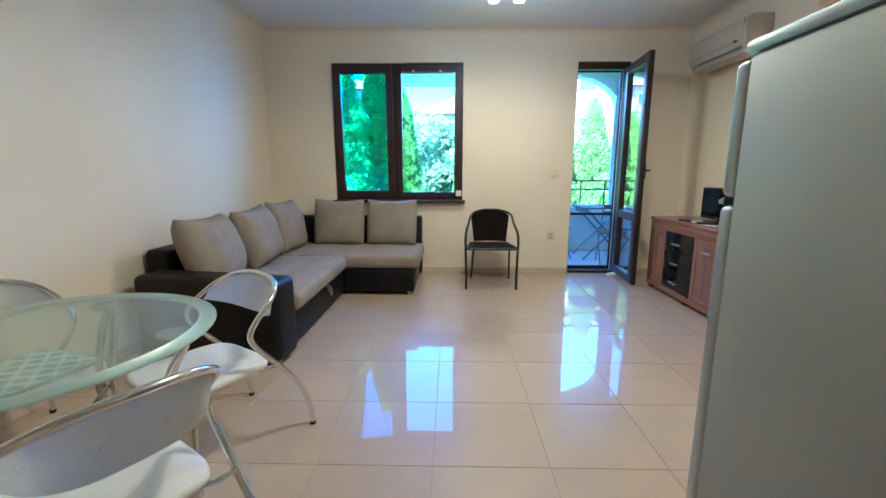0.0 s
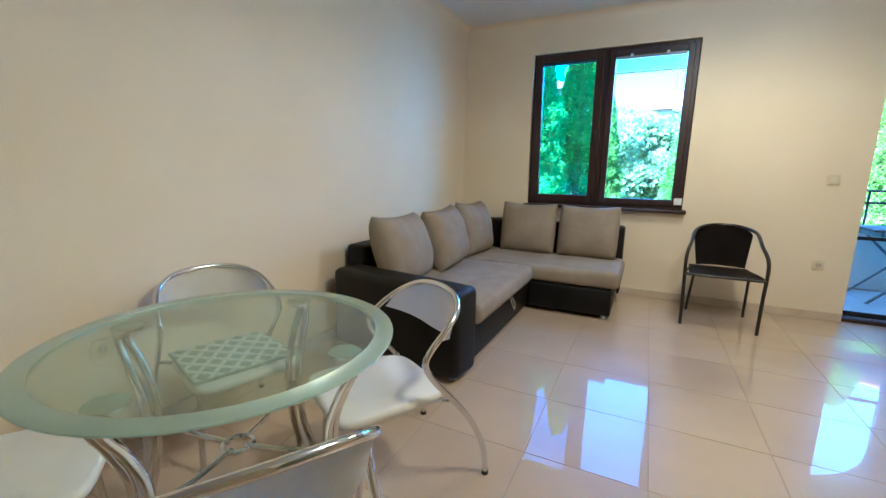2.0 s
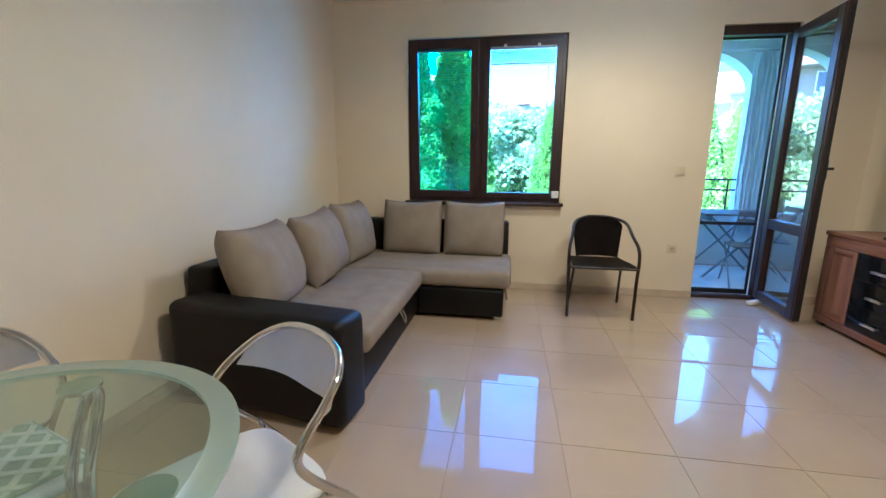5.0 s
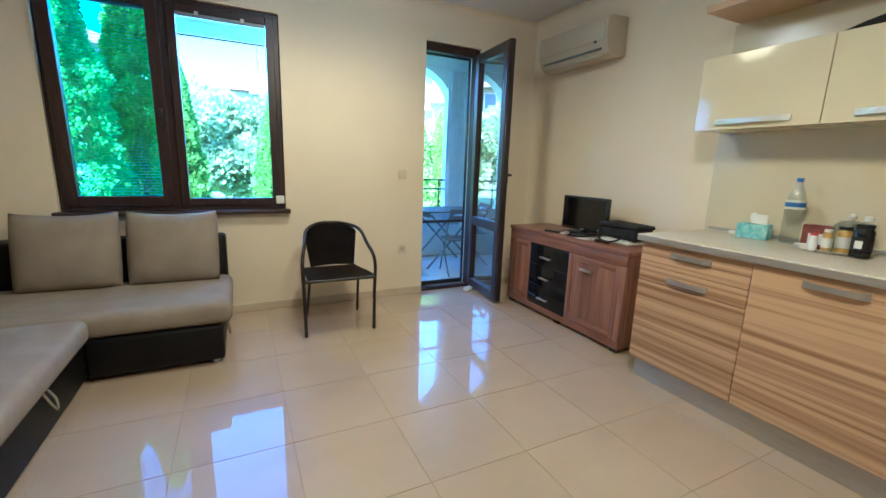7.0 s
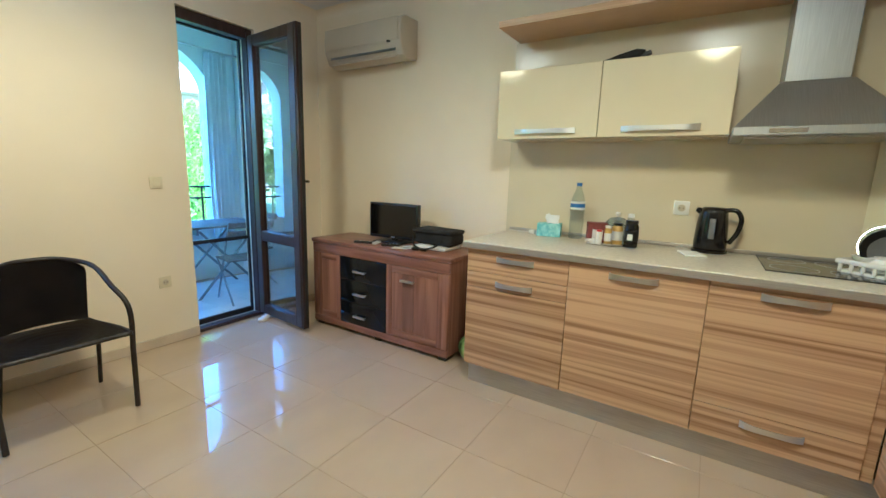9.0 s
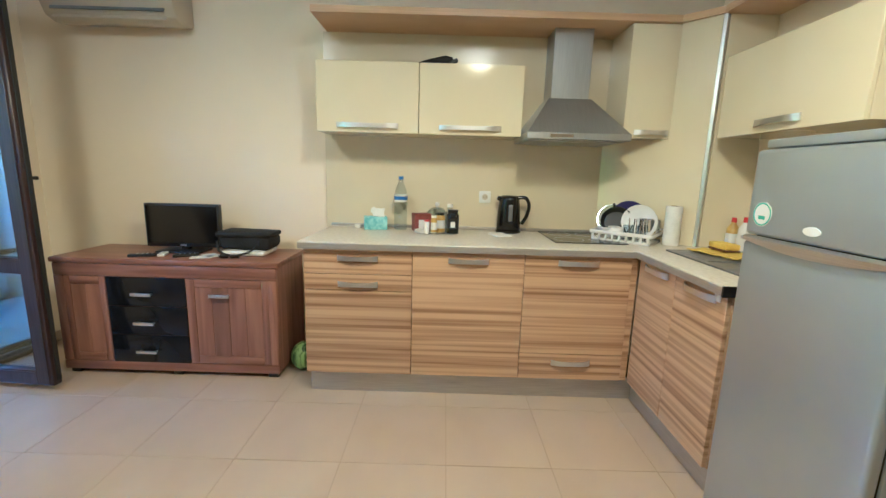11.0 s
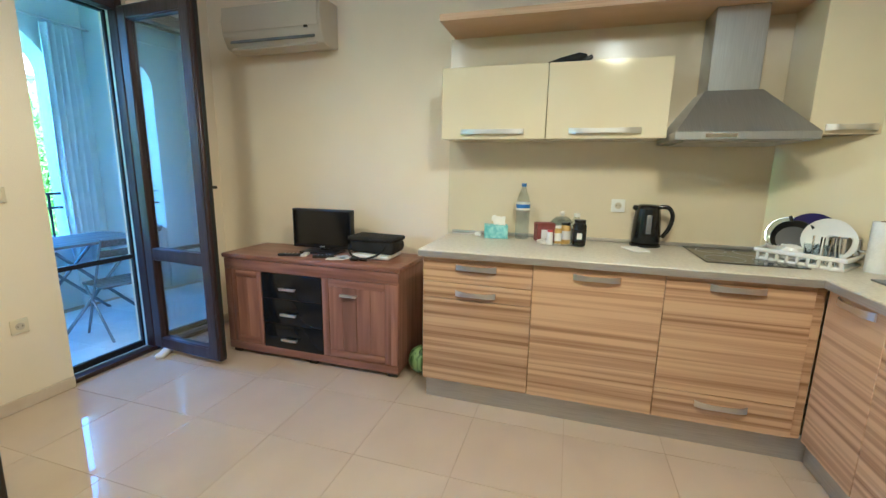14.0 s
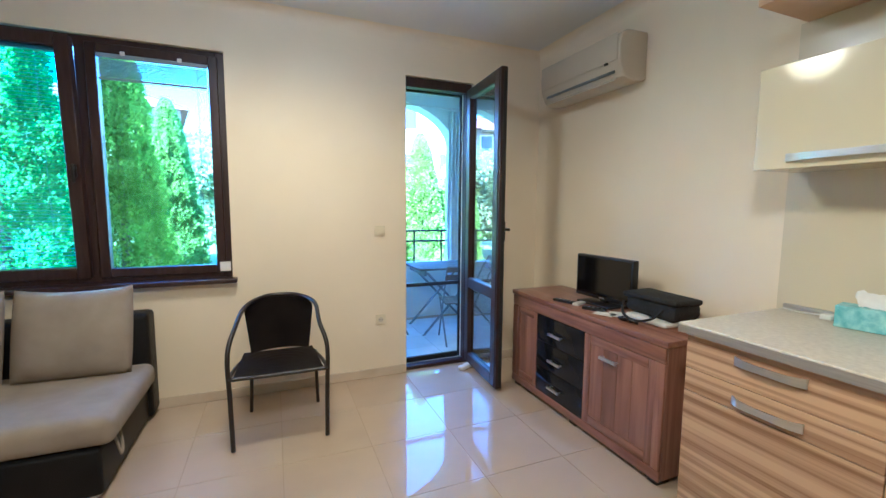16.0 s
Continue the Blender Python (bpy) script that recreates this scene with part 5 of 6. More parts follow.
# dish rack
dr = thing("dish_rack", (2.68, 1.06, WT), "white plastic dish rack full of washed dishes", "dish rack")
RX0, RX1, RY0, RY1 = 2.54, 2.84, 0.93, 1.32
part("tray", box(RX0, RY0, WT + 0.001, RX1, RY1, WT + 0.02, 0.006, 2), M_WHITE, dr)
for q in ((RX0 - 0.012, RY0 - 0.01, RX0 + 0.0, RY1 + 0.01), (RX1, RY0 - 0.01, RX1 + 0.012, RY1 + 0.01)):
    part("rim", box(q[0], q[1], WT + 0.05, q[2], q[3], WT + 0.075, 0.005, 2), M_WHITE, dr)
for q in ((RX0, RY0 - 0.012, RX1, RY0), (RX0, RY1, RX1, RY1 + 0.012)):
    part("rim", box(q[0], q[1], WT + 0.05, q[2], q[3], WT + 0.075, 0.005, 2), M_WHITE, dr)
for k in range(9):
    y = RY0 + 0.012 + k * (RY1 - RY0 - 0.024) / 8
    part("post", box(RX0 - 0.008, y - 0.008, WT + 0.012, RX0 + 0.004, y + 0.008, WT + 0.052, 0.003, 1), M_WHITE, dr)


def plate(x, y, z, r, ax, az, mat, lab):
    p = solo("plate", moved(lathe([(0, 0), (r * 0.6, 0), (r, 0.02), (r, 0.024), (r * 0.6, 0.005), (0, 0.005)], seg=40), pose(0, 0, 0, 0, 0, 0)), mat, lab, "plate", "washed plates")
    p.matrix_world = pose(x, y, z, 0, ax, az)


plate(2.78, 1.15, WT + 0.15, 0.125, -72, 12, M_NAVY, "dark blue dinner plate drying in rack")
plate(2.73, 1.06, WT + 0.14, 0.115, -75, 5, M_WHITE, "white dinner plate drying in rack")
plate(2.69, 1.03, WT + 0.13, 0.11, -76, -5, M_WHITE, "white dinner plate drying in rack")
lidg = thing("pan_lid", (2.76, 1.2, WT), "glass pan lid with steel rim in dish rack", "pan lid")
lm = pose(2.77, 1.25, WT + 0.135, 0, -70, 22)
part("glass", moved(lathe([(0, 0.03), (0.06, 0.022), (0.11, 0.003), (0.11, 0.0), (0.06, 0.018), (0, 0.026)], seg=32), lm), M_CLEAR, lidg)
part("rim", moved(lathe([(0.109, -0.002), (0.114, -0.002), (0.114, 0.005), (0.109, 0.005), (0.109, -0.002)], seg=32), lm), M_CHROME, lidg)
part("knob", moved(lathe([(0, 0.03), (0.01, 0.03), (0.016, 0.05), (0, 0.052)], seg=16), lm), M_DARK, lidg)
pan = thing("frying_pan", (2.68, 1.14, WT), "black frying pan leaning in dish rack", "pan")
pm = pose(2.69, 1.20, WT + 0.12, 0, -62, 20)
part("bowl", moved(lathe([(0, 0), (0.085, 0), (0.11, 0.035), (0.107, 0.037), (0.083, 0.004), (0, 0.004)], seg=32), pm), M_DARK, pan)
part("handle", moved(tube([(0.1, 0.02, 0.033), (0.115, 0.025, 0.04), (0.13, 0.03, 0.042)], 0.009, 8), pm), M_DARK, pan)
bw = solo("bowl", lathe([(0, 0), (0.03, 0), (0.06, 0.045), (0.057, 0.046), (0.028, 0.004), (0, 0.004)], (2.60, 1.24, WT + 0.05), 28), M_WHITE, "white bowl upturned in dish rack", "bowl")
for k, (x, y) in enumerate(((2.60, 1.09), (2.62, 1.01))):
    solo("drinking_glass", lathe([(0, 0), (0.028, 0), (0.034, 0.1), (0.032, 0.1), (0.026, 0.004), (0, 0.004)], (x, y, WT + 0.022), 24), M_CLEAR, "clear drinking glass in dish rack", "glass", "drinking glasses")
pt = thing("steel_pot", (2.66, 0.985, WT), "polished steel pot upturned on dish rack", "pot")
part("side", lathe([(0.075, 0), (0.077, 0.002), (0.074, 0.085), (0.066, 0.093), (0, 0.094), (0, 0.091), (0.064, 0.09), (0.071, 0.083), (0.073, 0.002), (0.075, 0)], (2.73, 0.995, WT + 0.077), 36), M_CHROME, pt)
for s in (-1, 1):
    part("loop_handle", tube([(2.73 + 0.03 * s, 0.995 - 0.073, WT + 0.1), (2.73 + 0.02 * s, 0.995 - 0.1, WT + 0.1), (2.73, 0.995 - 0.105, WT + 0.1)], 0.004, 8), M_CHROME, pt)
for k in range(2):
    solo("bowl", lathe([(0.066, 0), (0.068, 0.002), (0.05, 0.04), (0.026, 0.05), (0, 0.05), (0, 0.047), (0.024, 0.047), (0.047, 0.038), (0.064, 0.0), (0.066, 0)], (2.615, 1.175 + 0.008 * k, WT + 0.03 + 0.022 * k), 32), M_WHITE, "white cereal bowl upturned in dish rack", "bowl", "white bowls")
cut = thing("cutlery", (2.56, 1.0, WT), "steel cutlery standing in dish rack", "cutlery")
for k in range(7):
    a = random.uniform(-0.02, 0.02)
    y = 0.96 + k * 0.018
    part("fork" if k % 2 else "knife", tube([(2.565, y, WT + 0.022), (2.57 + a, y + a, WT + 0.1), (2.57 + 1.6 * a, y + 1.5 * a, WT + 0.17)], 0.004, 6, 4), M_CHROME, cut)

carry(old, Matrix.Translation((2.525, 1.375, 0)) @ Matrix.Rotation(radians(-40), 4, "Z") @ Matrix.Translation((0, 0, WT)) @ Matrix.Scale(0.88, 4) @ Matrix.Translation((-2.69, -1.125, -WT)))
old = tops()
kr = thing("kitchen_roll", (2.54, 0.82, WT), "white kitchen paper roll on worktop", "kitchen roll")
part("roll", lathe([(0.02, 0), (0.043, 0), (0.045, 0.01), (0.044, 0.23), (0.02, 0.23), (0.02, 0)], (2.53, 0.865, WT + 0.001), 28), M_PAPER, kr)
part("core", lathe([(0.018, 0), (0.0195, 0), (0.0195, 0.232), (0.018, 0.232), (0.018, 0)], (2.53, 0.865, WT + 0.001), 20), M_BROWN, kr)

carry(old, Matrix.Translation((-0.14, 0.305, 0)))
old = tops()
# sink
sk = thing("sink", (1.9, 0.85, WT), "dark grey inset kitchen sink with steel tap", "sink")
part("rim", box(1.56, 0.66, WT + 0.0005, 2.25, 0.70, WT + 0.008, 0.002, 1, box(1.56, 1.06, WT + 0.0005, 2.25, 1.10, WT + 0.008, 0.002, 1, box(1.56, 0.70, WT + 0.0005, 1.60, 1.06, WT + 0.008, 0.002, 1, box(1.95, 0.70, WT + 0.0005, 2.25, 1.06, WT + 0.008, 0.002, 1)))), M_SINK, sk)
part("bowl", box(1.6005, 0.7005, WT + 0.0005, 1.9495, 1.0595, WT + 0.003), M_SINK, sk)
part("tap", tube([(1.9, 0.63, WT + 0.001), (1.9, 0.63, WT + 0.16), (1.895, 0.66, WT + 0.24), (1.89, 0.74, WT + 0.26), (1.885, 0.8, WT + 0.22)], 0.012, 10), M_CHROME, sk, "curved chrome tap")
part("tap_base", lathe([(0, 0), (0.026, 0), (0.022, 0.05), (0, 0.055)], (1.9, 0.63, WT + 0.001), 20), M_CHROME, sk)
yc = bmesh.new()
bmesh.ops.create_grid(yc, x_segments=14, y_segments=10, size=0.5)
for v in yc.verts:
    v.co = Vector((v.co.x * 0.3, v.co.y * 0.2, 0.006 + 0.012 * abs(noise.noise(v.co * 7))))
bmesh.ops.solidify(yc, geom=yc.faces[:], thickness=0.003)
solo("dish_cloth", moved(yc, pose(2.12, 0.86, WT + 0.01, 0, 0, 15)), M_YELLOW, "crumpled yellow dish cloth beside the sink", "cloth")
spg = thing("sponge", (2.16, 0.84, WT), "yellow sponge with brown scouring side", "sponge")
part("scourer", box(2.1, 0.80, WT + 0.026, 2.24, 0.88, WT + 0.034, 0.002, 1), M_BROWN, spg)
part("foam", box(2.1, 0.80, WT + 0.0345, 2.24, 0.88, WT + 0.065, 0.008, 2), M_YELLOW, spg)
for x, y, h, mat, cap, lab in ((2.38, 0.66, 0.18, M_GOLD, M_RED, "yellow washing-up liquid bottle with a red cap"), (2.30, 0.65, 0.19, M_WHITE, M_RED, "white and red cleaner bottle beside sink"), (2.45, 0.66, 0.15, M_GOLD, M_WHITE, "amber soap bottle with white cap")):
    d = thing("detergent_bottle", (x, y, WT), lab, "bottle", "detergent bottles")
    part("body", lathe([(0, 0), (0.03, 0), (0.032, 0.02), (0.03, h * 0.65), (0.013, h * 0.82), (0.012, h * 0.85), (0, h * 0.85)], (x, y, WT + 0.001), 20), mat, d)
    part("cap", lathe([(0, h * 0.85), (0.014, h * 0.85), (0.012, h), (0, h)], (x, y, WT + 0.001), 16), cap, d)
    part("label", lathe([(0.0325, h * 0.2), (0.0325, h * 0.5), (0.031, h * 0.5), (0.031, h * 0.2), (0.0325, h * 0.2)], (x, y, WT + 0.001), 20), M_WHITE, d)

carry(old, Matrix.Translation((-0.06, 0.2, 0)))
# fridge
FX0, FX1, FYB, FYF, FH = 0.86, 1.4, 0.86, 1.465, 1.432
fg = thing("fridge", (1.14, 1.15, 0), "silver grey fridge with freezer compartment on top", "fridge")
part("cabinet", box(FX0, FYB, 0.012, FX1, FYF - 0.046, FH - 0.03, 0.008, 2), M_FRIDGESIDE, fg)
part("top_cover", box(FX0 - 0.002, FYB, FH - 0.029, FX1 + 0.002, FYF - 0.03, FH, 0.008, 2), M_FRIDGE, fg, "pale grey top cover")
d1 = part("freezer_door", box(FX0 + 0.001, FYF - 0.041, 1.115, FX1 - 0.001, FYF, FH - 0.035, 0.014, 4), M_FRIDGE, fg)
d2 = part("fridge_door", box(FX0 + 0.001, FYF - 0.041, 0.05, FX1 - 0.001, FYF, 1.095, 0.014, 4), M_FRIDGE, fg)
part("gasket", box(FX0 + 0.008, FYF - 0.0458, 0.06, FX1 - 0.008, FYF - 0.0415, FH - 0.04), M_RUBBER, fg)
b = bmesh.new()
rows = []
for i in range(17):
    u = i / 16
    x = FX0 + 0.01 + u * (FX1 - FX0 - 0.02)
    dz = 0.022 * math.sin(math.pi * u)
    rows.append([b.verts.new((x, FYF - 0.003, 1.108 + 0.006)), b.verts.new((x, FYF + 0.016, 1.106)), b.verts.new((x, FYF + 0.014, 1.098 - dz)), b.verts.new((x, FYF - 0.003, 1.097 - dz))])
for a, c in zip(rows, rows[1:]):
    for k in range(4):
        b.faces.new((a[k], a[(k + 1) % 4], c[(k + 1) % 4], c[k]))
b.faces.new(rows[0][::-1])
b.faces.new(rows[-1])
bmesh.ops.recalc_face_normals(b, faces=b.faces)
part("handle_strip", b, M_STEEL, d2, "curved grey handle strip")
part("badge", moved(lathe([(0, 0), (0.03, 0), (0.03, 0.002), (0, 0.002)], seg=28), Matrix.Translation((1.135, FYF, 1.155)) @ Matrix.Rotation(radians(-90), 4, "X") @ Matrix.Diagonal((1, 0.45, 1, 1))), M_WHITE, d1, "oval white badge")
st = part("sticker", moved(lathe([(0, 0), (0.04, 0), (0.04, 0.001), (0, 0.001)], seg=28), Matrix.Translation((1.33, FYF, 1.187)) @ Matrix.Rotation(radians(-90), 4, "X")), M_WHITE, d1, "round green and white sticker")
part("ring", moved(lathe([(0.033, 0.001), (0.038, 0.001), (0.038, 0.0015), (0.033, 0.0015), (0.033, 0.001)], seg=28), Matrix.Translation((1.33, FYF, 1.187)) @ Matrix.Rotation(radians(-90), 4, "X")), M_STICKER, st)
part("arrow", moved(box(-0.014, 0.0, 0.001, 0.014, 0.012, 0.0016), Matrix.Translation((1.33, FYF, 1.182)) @ Matrix.Rotation(radians(-90), 4, "X")), M_STICKER, st)
for x in (FX0 + 0.06, FX1 - 0.06):
    for y in (FYB + 0.06, FYF - 0.12):
        part("foot", cyl((x, y, 0.001), (x, y, 0.014), 0.02), M_DARK, fg)

# ---------------------------------------------------------------- balcony
BLX0, BLX1, BLY0, BLY1 = 0.78, 3.06, YN + TH, 7.02
BW = 0.22
solo("balcony_floor", box(BLX0 - 0.2, BLY0, -0.25, BLX1 + 0.2, BLY1 + BW, -0.03), M_GROUT, "grey concrete balcony slab", "floor", kind="structure")
wall("balcony_ceiling", [(BLX0 - 0.2, BLY0, 2.80, BLX1 + 0.2, BLY1 + BW, 2.98)], "white painted balcony ceiling", M_STUCCO)
wall("wall_balcony_east", [(BLX1, BLY0, -0.03, BLX1 + 0.2, BLY1 + BW, 2.80)], "pale painted balcony side wall", M_STUCCO)
wall("wall_balcony_west", [(BLX0 - 0.2, BLY0, -0.03, BLX0, BLY1 + BW, 2.80)], "pale painted balcony side wall", M_STUCCO)
b = bmesh.new()
AX0, AX1, AZ = 1.08, 2.76, 2.12
cx, rx, rz = (AX0 + AX1) / 2, (AX1 - AX0) / 2, 0.50
arc = [(cx - rx * math.cos(math.pi * k / 24), AZ + rz * math.sin(math.pi * k / 24)) for k in range(25)]
for y0, y1 in ((BLY1, BLY1 + BW),):
    F = {}
    for y in (y0, y1):
        F[y] = ([b.verts.new((x, y, z)) for x, z in arc], [b.verts.new((x, y, 2.80)) for x, z in arc])
    for k in range(24):
        a0, t0 = F[y0]
        a1, t1 = F[y1]
        b.faces.new((a0[k], a0[k + 1], t0[k + 1], t0[k]))
        b.faces.new((a1[k + 1], a1[k], t1[k], t1[k + 1]))
        b.faces.new((a0[k + 1], a0[k], a1[k], a1[k + 1]))
bmesh.ops.recalc_face_normals(b, faces=b.faces)
box(BLX0, BLY1, -0.03, AX0, BLY1 + BW, 2.80, bm=b)
box(AX1, BLY1, -0.03, BLX1, BLY1 + BW, 2.80, bm=b)
box(AX0, BLY1 + 0.03, -0.03, AX1, BLY1 + BW - 0.03, 0.66, bm=b)
solo("wall_balcony_arch", b, M_STUCCO, "pale painted balcony front with arched opening", "wall", kind="structure", angle=30)
rl = thing("balcony_railing", (cx, BLY1 + 0.1, 0.66), "black iron balcony railing on the parapet", "railing")
for z in (0.93, 1.06):
    part("rail", cyl((AX0, BLY1 + 0.11, z), (AX1, BLY1 + 0.11, z), 0.011), M_IRON, rl)
for k in range(5):
    x = AX0 + 0.1 + k * (AX1 - AX0 - 0.2) / 4
    part("post", cyl((x, BLY1 + 0.11, 0.66), (x, BLY1 + 0.11, 1.06), 0.011), M_IRON, rl)
cu = thing("curtain", (2.83, 6.9, 0.4), "white curtain gathered beside the balcony arch", "curtain")
b = bmesh.new()
rows = []
for i in range(15):
    z = 0.42 + 2.1 * i / 14
    row = []
    for j in range(41):
        u = j / 40
        w = 0.13 + 0.05 * math.sin(2.2 * i / 14 + 0.4)
        row.append(b.verts.new((2.80 + w * (u - 0.5) * 1.6, 6.92 + 0.035 * math.sin(u * 34 + 0.4 * math.sin(i * 0.5)) , z)))
    rows.append(row)
for i in range(14):
    for j in range(40):
        b.faces.new((rows[i][j], rows[i][j + 1], rows[i + 1][j + 1], rows[i + 1][j]))
part("fabric", b, M_CURTAIN, cu, angle=80)
part("rod", cyl((0.8, 6.92, 2.55), (3.05, 6.92, 2.55), 0.01), M_STEEL, cu)

bt2 = thing("balcony_table", (2.45, 6.45, -0.03), "grey slatted folding balcony table", "table")
GX0, GX1, GY0, GY1 = 2.05, 2.85, 6.2, 6.78
for k in range(6):
    y = GY0 + k * (GY1 - GY0) / 6
    part("slat", box(GX0, y + 0.004, 0.69, GX1, y + (GY1 - GY0) / 6 - 0.004, 0.712, 0.003, 1), M_BALCWOOD, bt2)
part("apron", box(GX0 + 0.06, GY0 + 0.03, 0.63, GX0 + 0.085, GY1 - 0.03, 0.689), M_GREYMETAL, bt2)
part("apron", box(GX1 - 0.085, GY0 + 0.03, 0.63, GX1 - 0.06, GY1 - 0.03, 0.689), M_GREYMETAL, bt2)
for y in (GY0 + 0.05, GY1 - 0.05):
    part("leg", cyl((GX0 + 0.05, y, -0.028), (GX1 - 0.1, y, 0.66), 0.013), M_GREYMETAL, bt2)
    part("leg", cyl((GX1 - 0.05, y, -0.028), (GX0 + 0.1, y, 0.66), 0.013), M_GREYMETAL, bt2)


def folding_chair(m):
    c = new("folding_chair")
    tagged(c, "grey metal folding chair at the balcony table", "chair", "balcony chairs")
    for y in (-0.19, 0.19):
        part("leg", cyl((-0.2, y, 0.0), (0.16, y, 0.44), 0.009), M_GREYMETAL, c)
        part("back_leg", cyl((0.2, y, 0.0), (-0.2, y, 0.82), 0.009), M_GREYMETAL, c)
    for k in range(4):
        part("seat_slat", box(-0.16 + k * 0.085, -0.2, 0.43, -0.085 + k * 0.085, 0.2, 0.445, 0.003, 1), M_BALCWOOD, c)
    for k in range(2):
        part("back_slat", moved(box(-0.008, -0.2, -0.03, 0.008, 0.2, 0.03, 0.003, 1), pose(-0.165 - 0.04 * k, 0, 0.70 + 0.085 * k, 0, -26, 0)), M_BALCWOOD, c)
    c.matrix_world = m
    return c


fc = folding_chair(pose(2.42, 5.98, -0.029, 0, 0, 80))
copy_thing(fc, pose(1.75, 6.5, -0.029, 0, 0, 5))

# ---------------------------------------------------------------- outdoors
GZ = -0.30
g = bmesh.new()
bmesh.ops.create_grid(g, x_segments=8, y_segments=8, size=400)
moved(g, Matrix.Translation((0, 0, GZ)))
solo("ground", g, M_GRASS, "green lawn and earth reaching to the horizon", "ground", kind="structure")


def leaves(count, place, size, seed, flat=0.35):
    """Many small bent leaf sprays; place gives a point and an outward way for each."""
    rng = random.Random(seed)
    V, F = [], []
    for _ in range(count):
        p, out = place(rng)
        s = size * rng.uniform(0.6, 1.4)
        d = (out + Vector((rng.uniform(-1, 1), rng.uniform(-1, 1), rng.uniform(-0.4, 1.1))) * 0.7).normalized()
        w = d.cross(Vector((rng.uniform(-1, 1), rng.uniform(-1, 1), rng.uniform(-1, 1)))).normalized() * s * flat
        k = len(V)
        mid = p + d * s * 0.55
        sagv = Vector((0, 0, -0.12 * s))
        V += [p, mid + w, mid - w, p + d * s + sagv]
        F += [(k, k + 1, k + 2), (k + 1, k + 3, k + 2)]
    me = bpy.data.meshes.new("crown")
    me.from_pydata(V, [], F)
    return me


def thuja(x, y, h, r, mat, seed, count=9000, size=0.13):
    t = thing("thuja_tree", (x, y, GZ), "tall green thuja conifer with feathery foliage", "tree", "thuja trees")

    def place(rng):
        u = rng.random() ** 0.8
        rad = r * (1 - u) ** 0.55 * (0.75 + 0.25 * min(1, u * 8))
        a = rng.uniform(0, 6.28318)
        lump = 1 + 0.3 * noise.noise(Vector((math.cos(a) * 2.2, math.sin(a) * 2.2, u * h * 2.0 + seed))) + 0.25 * noise.noise(Vector((math.cos(a) * 6, math.sin(a) * 6, u * h * 6 + seed)))
        q = rad * lump * rng.uniform(0.55, 1.0) ** 0.5
        return Vector((q * math.cos(a), q * math.sin(a), 0.08 + u * h)), Vector((math.cos(a), math.sin(a), 0.6))
    me = leaves(count, place, size, seed)
    me.materials.append(mat)
    ob = new("crown", me)
    ob.parent = t
    b = tube([(x, y, GZ), (x + 0.02, y, GZ + h * 0.5), (x, y, GZ + h * 0.92)], r * 0.12, 8, 4)
    for v in b.verts:
        k = 1 - 0.85 * (v.co.z - GZ) / h
        v.co.x, v.co.y = x + (v.co.x - x) * k, y + (v.co.y - y) * k
    part("trunk", b, M_BARK, t)
    return t


def shrub(x, y, h, r, mat, seed, count=5000):
    t = thing("garden_tree", (x, y, GZ), "bushy green garden tree with loose crown", "tree", "garden trees")
    rng = random.Random(seed)
    limbs = [Vector((rng.uniform(-0.7, 0.7) * r, rng.uniform(-0.7, 0.7) * r, h * rng.uniform(0.4, 0.9))) for _ in range(9)]

    def place(g2):
        c = limbs[g2.randrange(len(limbs))]
        v = Vector((g2.gauss(0, 1), g2.gauss(0, 1), g2.gauss(0, 1))).normalized()
        return c + v * r * 0.45 * g2.uniform(0.5, 1.0), v
    me = leaves(count * 3, place, 0.1, seed, 0.5)
    me.materials.append(mat)
    ob = new("crown", me)
    ob.parent = t
    part("trunk", cyl((x, y, GZ), (x, y, GZ + h * 0.5), 0.09, 0.05, 10), M_BARK, t)
    for c in limbs:
        part("limb", cyl((x, y, GZ + h * 0.35), (x + c.x, y + c.y, GZ + c.z), 0.035, 0.012, 6), M_BARK, t)
    return t


thuja(-1.75, 7.35, 4.6, 0.78, M_LEAFB, 11, 90000, 0.04)
thuja(-1.05, 8.3, 3.9, 0.55, M_LEAFA, 12, 60000, 0.045)
thuja(-0.85, 9.9, 3.2, 0.5, M_LEAFB, 13, 50000, 0.05)
thuja(-3.1, 8.2, 4.6, 0.8, M_LEAFB, 14, 36000, 0.052)
thuja(2.55, 10.0, 2.9, 0.5, M_LEAFB, 15, 36000, 0.052)
thuja(3.4, 10.1, 3.0, 0.55, M_LEAFB, 16, 36000, 0.052)
thuja(4.3, 10.4, 2.7, 0.55, M_LEAFB, 17, 36000, 0.052)
thuja(1.1, 9.6, 2.6, 0.45, M_LEAFB, 18, 36000, 0.052)
thuja(0.75, 10.8, 2.7, 0.5, M_LEAFB, 19, 36000, 0.052)
for k, (x, y, h, r) in enumerate(((0.0, 13.0, 2.9, 1.2), (1.6, 14.5, 3.2, 1.4), (-1.8, 15.5, 3.6, 1.6), (3.6, 16.0, 3.2, 1.5), (-4.2, 14.0, 4.2, 1.7), (6.2, 14.5, 3.2, 1.4), (8.5, 16.0, 3.4, 1.5), (-6.5, 17, 5, 2.2))):
    shrub(x, y, h, r, M_LEAFC, 30 + k)


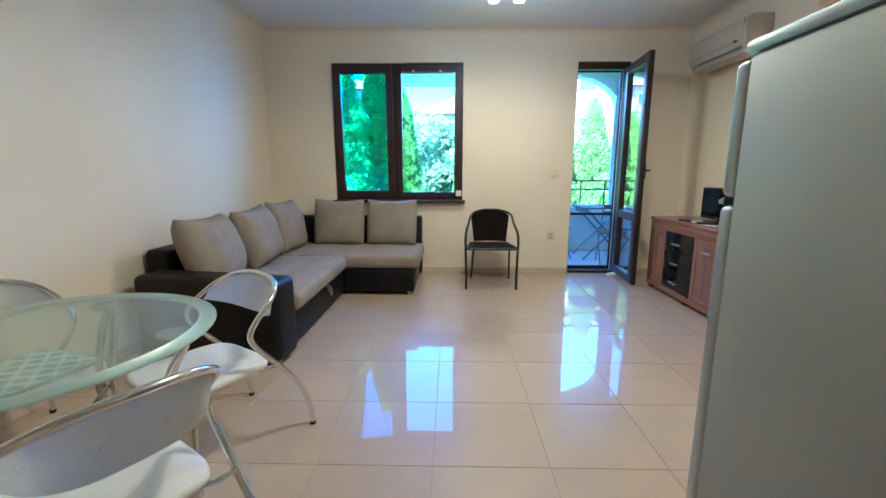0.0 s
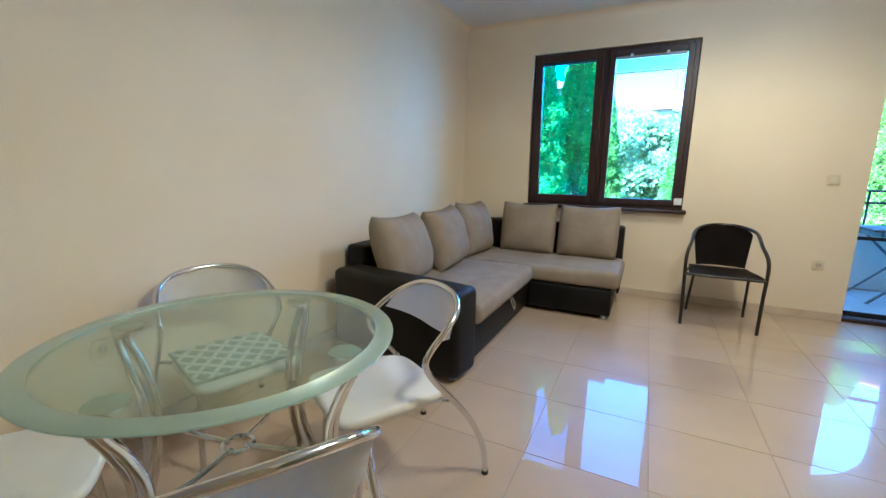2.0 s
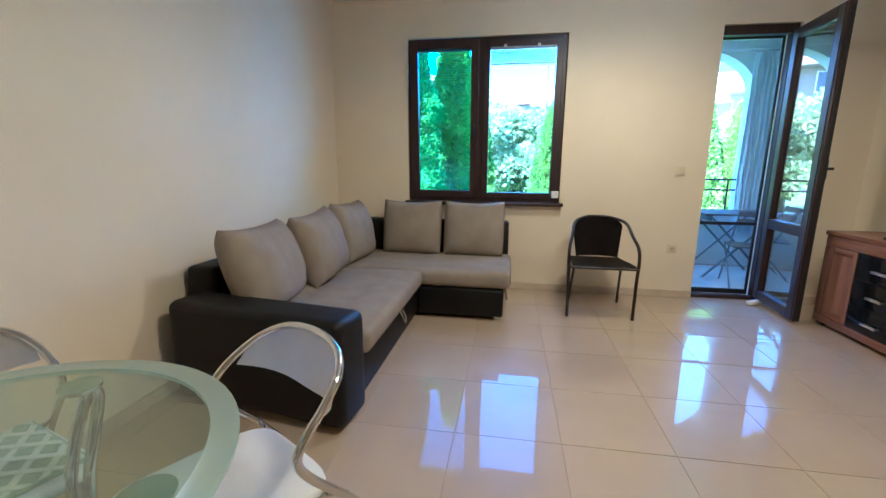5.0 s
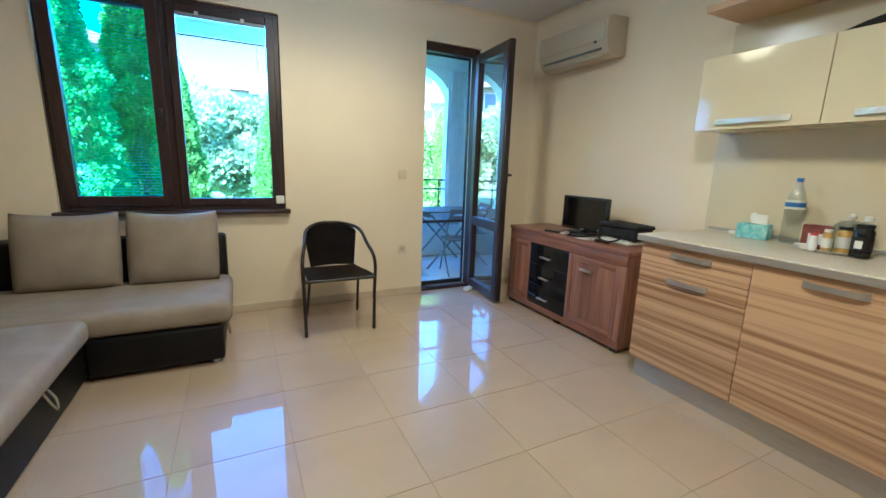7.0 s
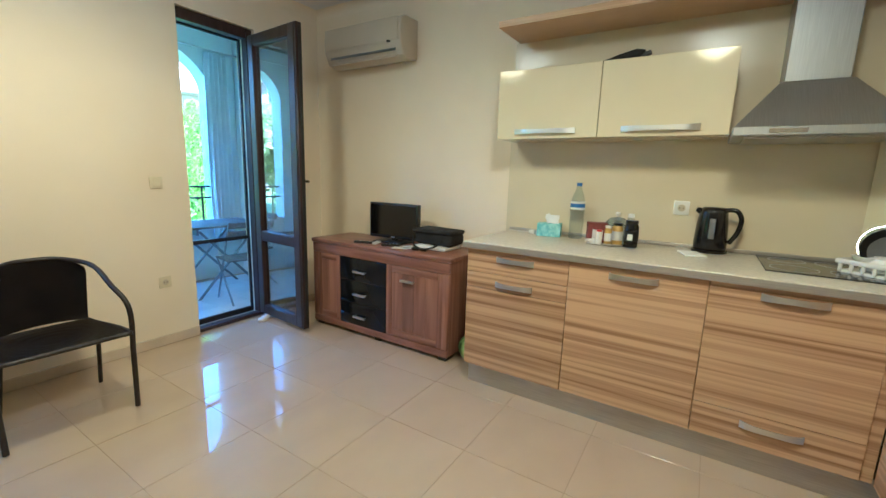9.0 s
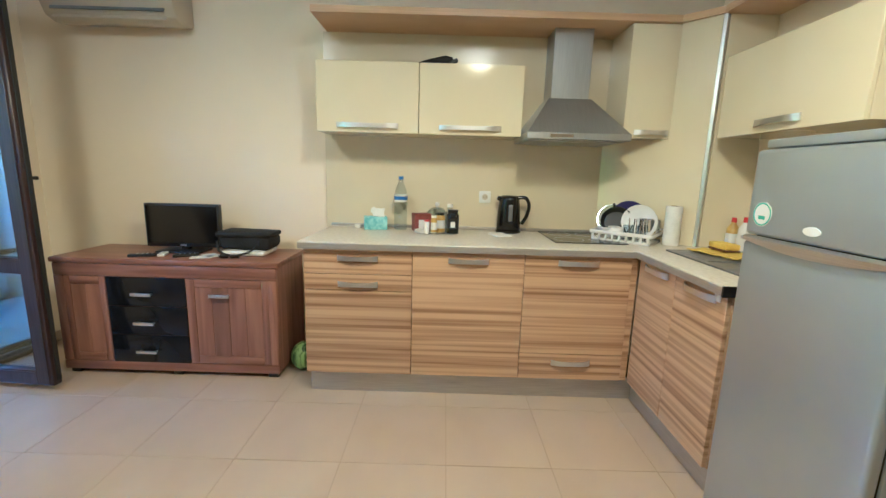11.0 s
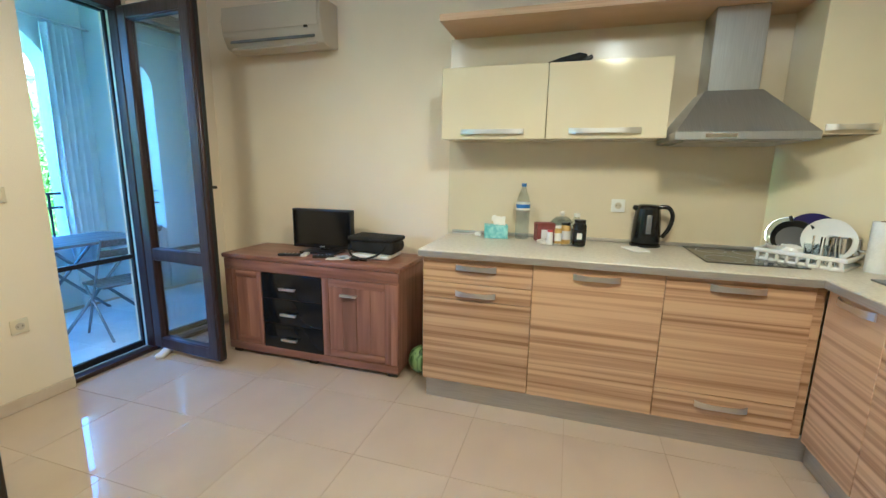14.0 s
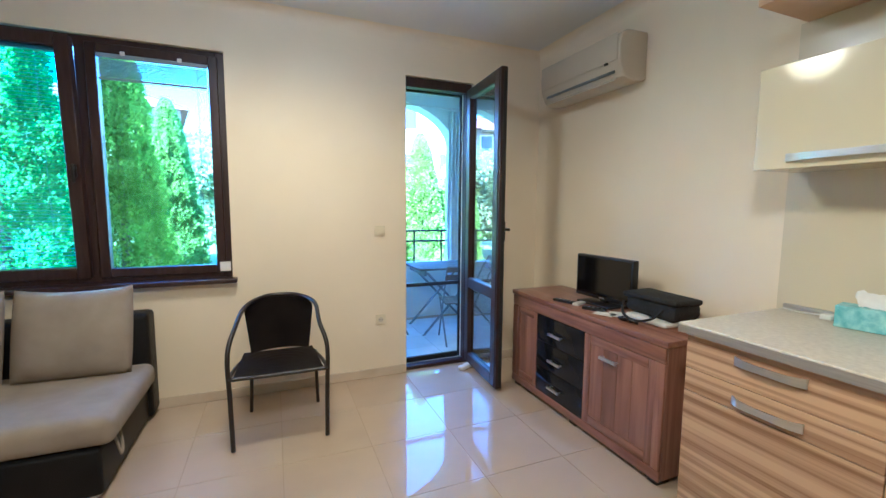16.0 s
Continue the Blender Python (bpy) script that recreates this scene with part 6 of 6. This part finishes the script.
def house(x, y, w, d, h, rot, label):
    t = new("house")
    tagged(t, label, "house", "houses beyond the garden")
    part("wall", box(-w / 2, -d / 2, 0, w / 2, d / 2, h), M_HOUSE, t)
    b = bmesh.new()
    o = 0.5
    vs = [b.verts.new(v) for v in ((-w / 2 - o, -d / 2 - o, h), (w / 2 + o, -d / 2 - o, h), (w / 2 + o, d / 2 + o, h), (-w / 2 - o, d / 2 + o, h), (-w / 2 + d / 3, 0, h + 1.7), (w / 2 - d / 3, 0, h + 1.7))]
    for f in ((0, 1, 5, 4), (2, 3, 4, 5), (1, 2, 5), (3, 0, 4), (3, 2, 1, 0)):
        b.faces.new([vs[i] for i in f])
    roof = part("roof", b, M_ROOF, t)
    part("chimney", box(w * 0.15, 0.3, h + 0.9, w * 0.15 + 0.5, 0.8, h + 2.2), M_HOUSE, roof)
    for s in range(int(h // 2.8)):
        for k in range(int(w // 2.4)):
            cxx = -w / 2 + 1.3 + k * 2.4
            wn = part("window", box(cxx - 0.5, -d / 2 - 0.02, 0.9 + s * 2.8, cxx + 0.5, -d / 2 - 0.004, 2.2 + s * 2.8), M_HOUSEGLASS, t)
            part("frame", frame_ring(cxx - 0.56, 0.84 + s * 2.8, cxx + 0.56, 2.26 + s * 2.8, -d / 2 - 0.05, -d / 2 - 0.004, 0.07), M_WHITE, wn)
        part("balcony", box(-w * 0.1, -d / 2 - 1.1, 2.55 + s * 2.8, w * 0.25, -d / 2 - 0.005, 2.7 + s * 2.8), M_HOUSE, t)
    t.matrix_world = pose(x, y, GZ, 0, 0, rot)


house(2.5, 34, 9, 7, 5.6, -8, "pale rendered house with a red tiled roof")
house(13.5, 30, 10, 8, 8.6, -20, "pale rendered block with red tiled roof")
house(-12, 40, 12, 8, 8.4, 12, "pale rendered house with brown tiled roof")

# ---------------------------------------------------------------- floor tiles, last
fl_ob = solo("floor", box(XL - TH + 0.01, YS - TH + 0.01, -0.12, XR + TH - 0.01, YN + TH - 0.001, -0.0022), M_GROUT, "polished beige ceramic tile floor", "floor", kind="structure")
PT, OX, OY = 0.475, 0.66, 2.0


def tile_mesh(name, w, d, mat, top=0.0):
    b = box(-w / 2, -d / 2, top - 0.008, w / 2, d / 2, top)
    bmesh.ops.bevel(b, geom=[e for e in b.edges if all(v.co.z > top - 0.001 for v in e.verts)], offset=0.0004, segments=1, affect="EDGES")
    me = bpy.data.meshes.new(name)
    b.to_mesh(me)
    b.free()
    me.materials.append(mat)
    return me


shared = {}
i0, i1 = math.floor((XL - OX) / PT), math.ceil((XR - OX) / PT)
j0, j1 = math.floor((YS - OY) / PT), math.ceil((YN + 0.03 - OY) / PT)
for i in range(i0, i1):
    for j in range(j0, j1):
        x0, x1 = max(OX + i * PT, XL), min(OX + (i + 1) * PT, XR)
        y0, y1 = max(OY + j * PT, YS), min(OY + (j + 1) * PT, YN + 0.03)
        w, d = round(x1 - x0 - 0.003, 4), round(y1 - y0 - 0.003, 4)
        if w < 0.02 or d < 0.02:
            continue
        if (w, d) not in shared:
            shared[(w, d)] = tile_mesh("tile", w, d, M_TILE)
        t = new("tile", shared[(w, d)])
        t.location = ((x0 + x1) / 2, (y0 + y1) / 2, 0)
        t.parent = fl_ob
me = tile_mesh("tile", 0.327, 0.327, M_BALCTILE, -0.018)
bf = bpy.data.objects["balcony_floor"]
for i in range(7):
    for j in range(5):
        t = new("tile", me)
        t.location = (BLX0 + 0.165 + i * 0.33, min(BLY0 + 0.165 + j * 0.33, BLY1 - 0.165 + 0.0), 0)
        if BLY0 + 0.165 + j * 0.33 < BLY1:
            t.parent = bf
        else:
            bpy.data.objects.remove(t)
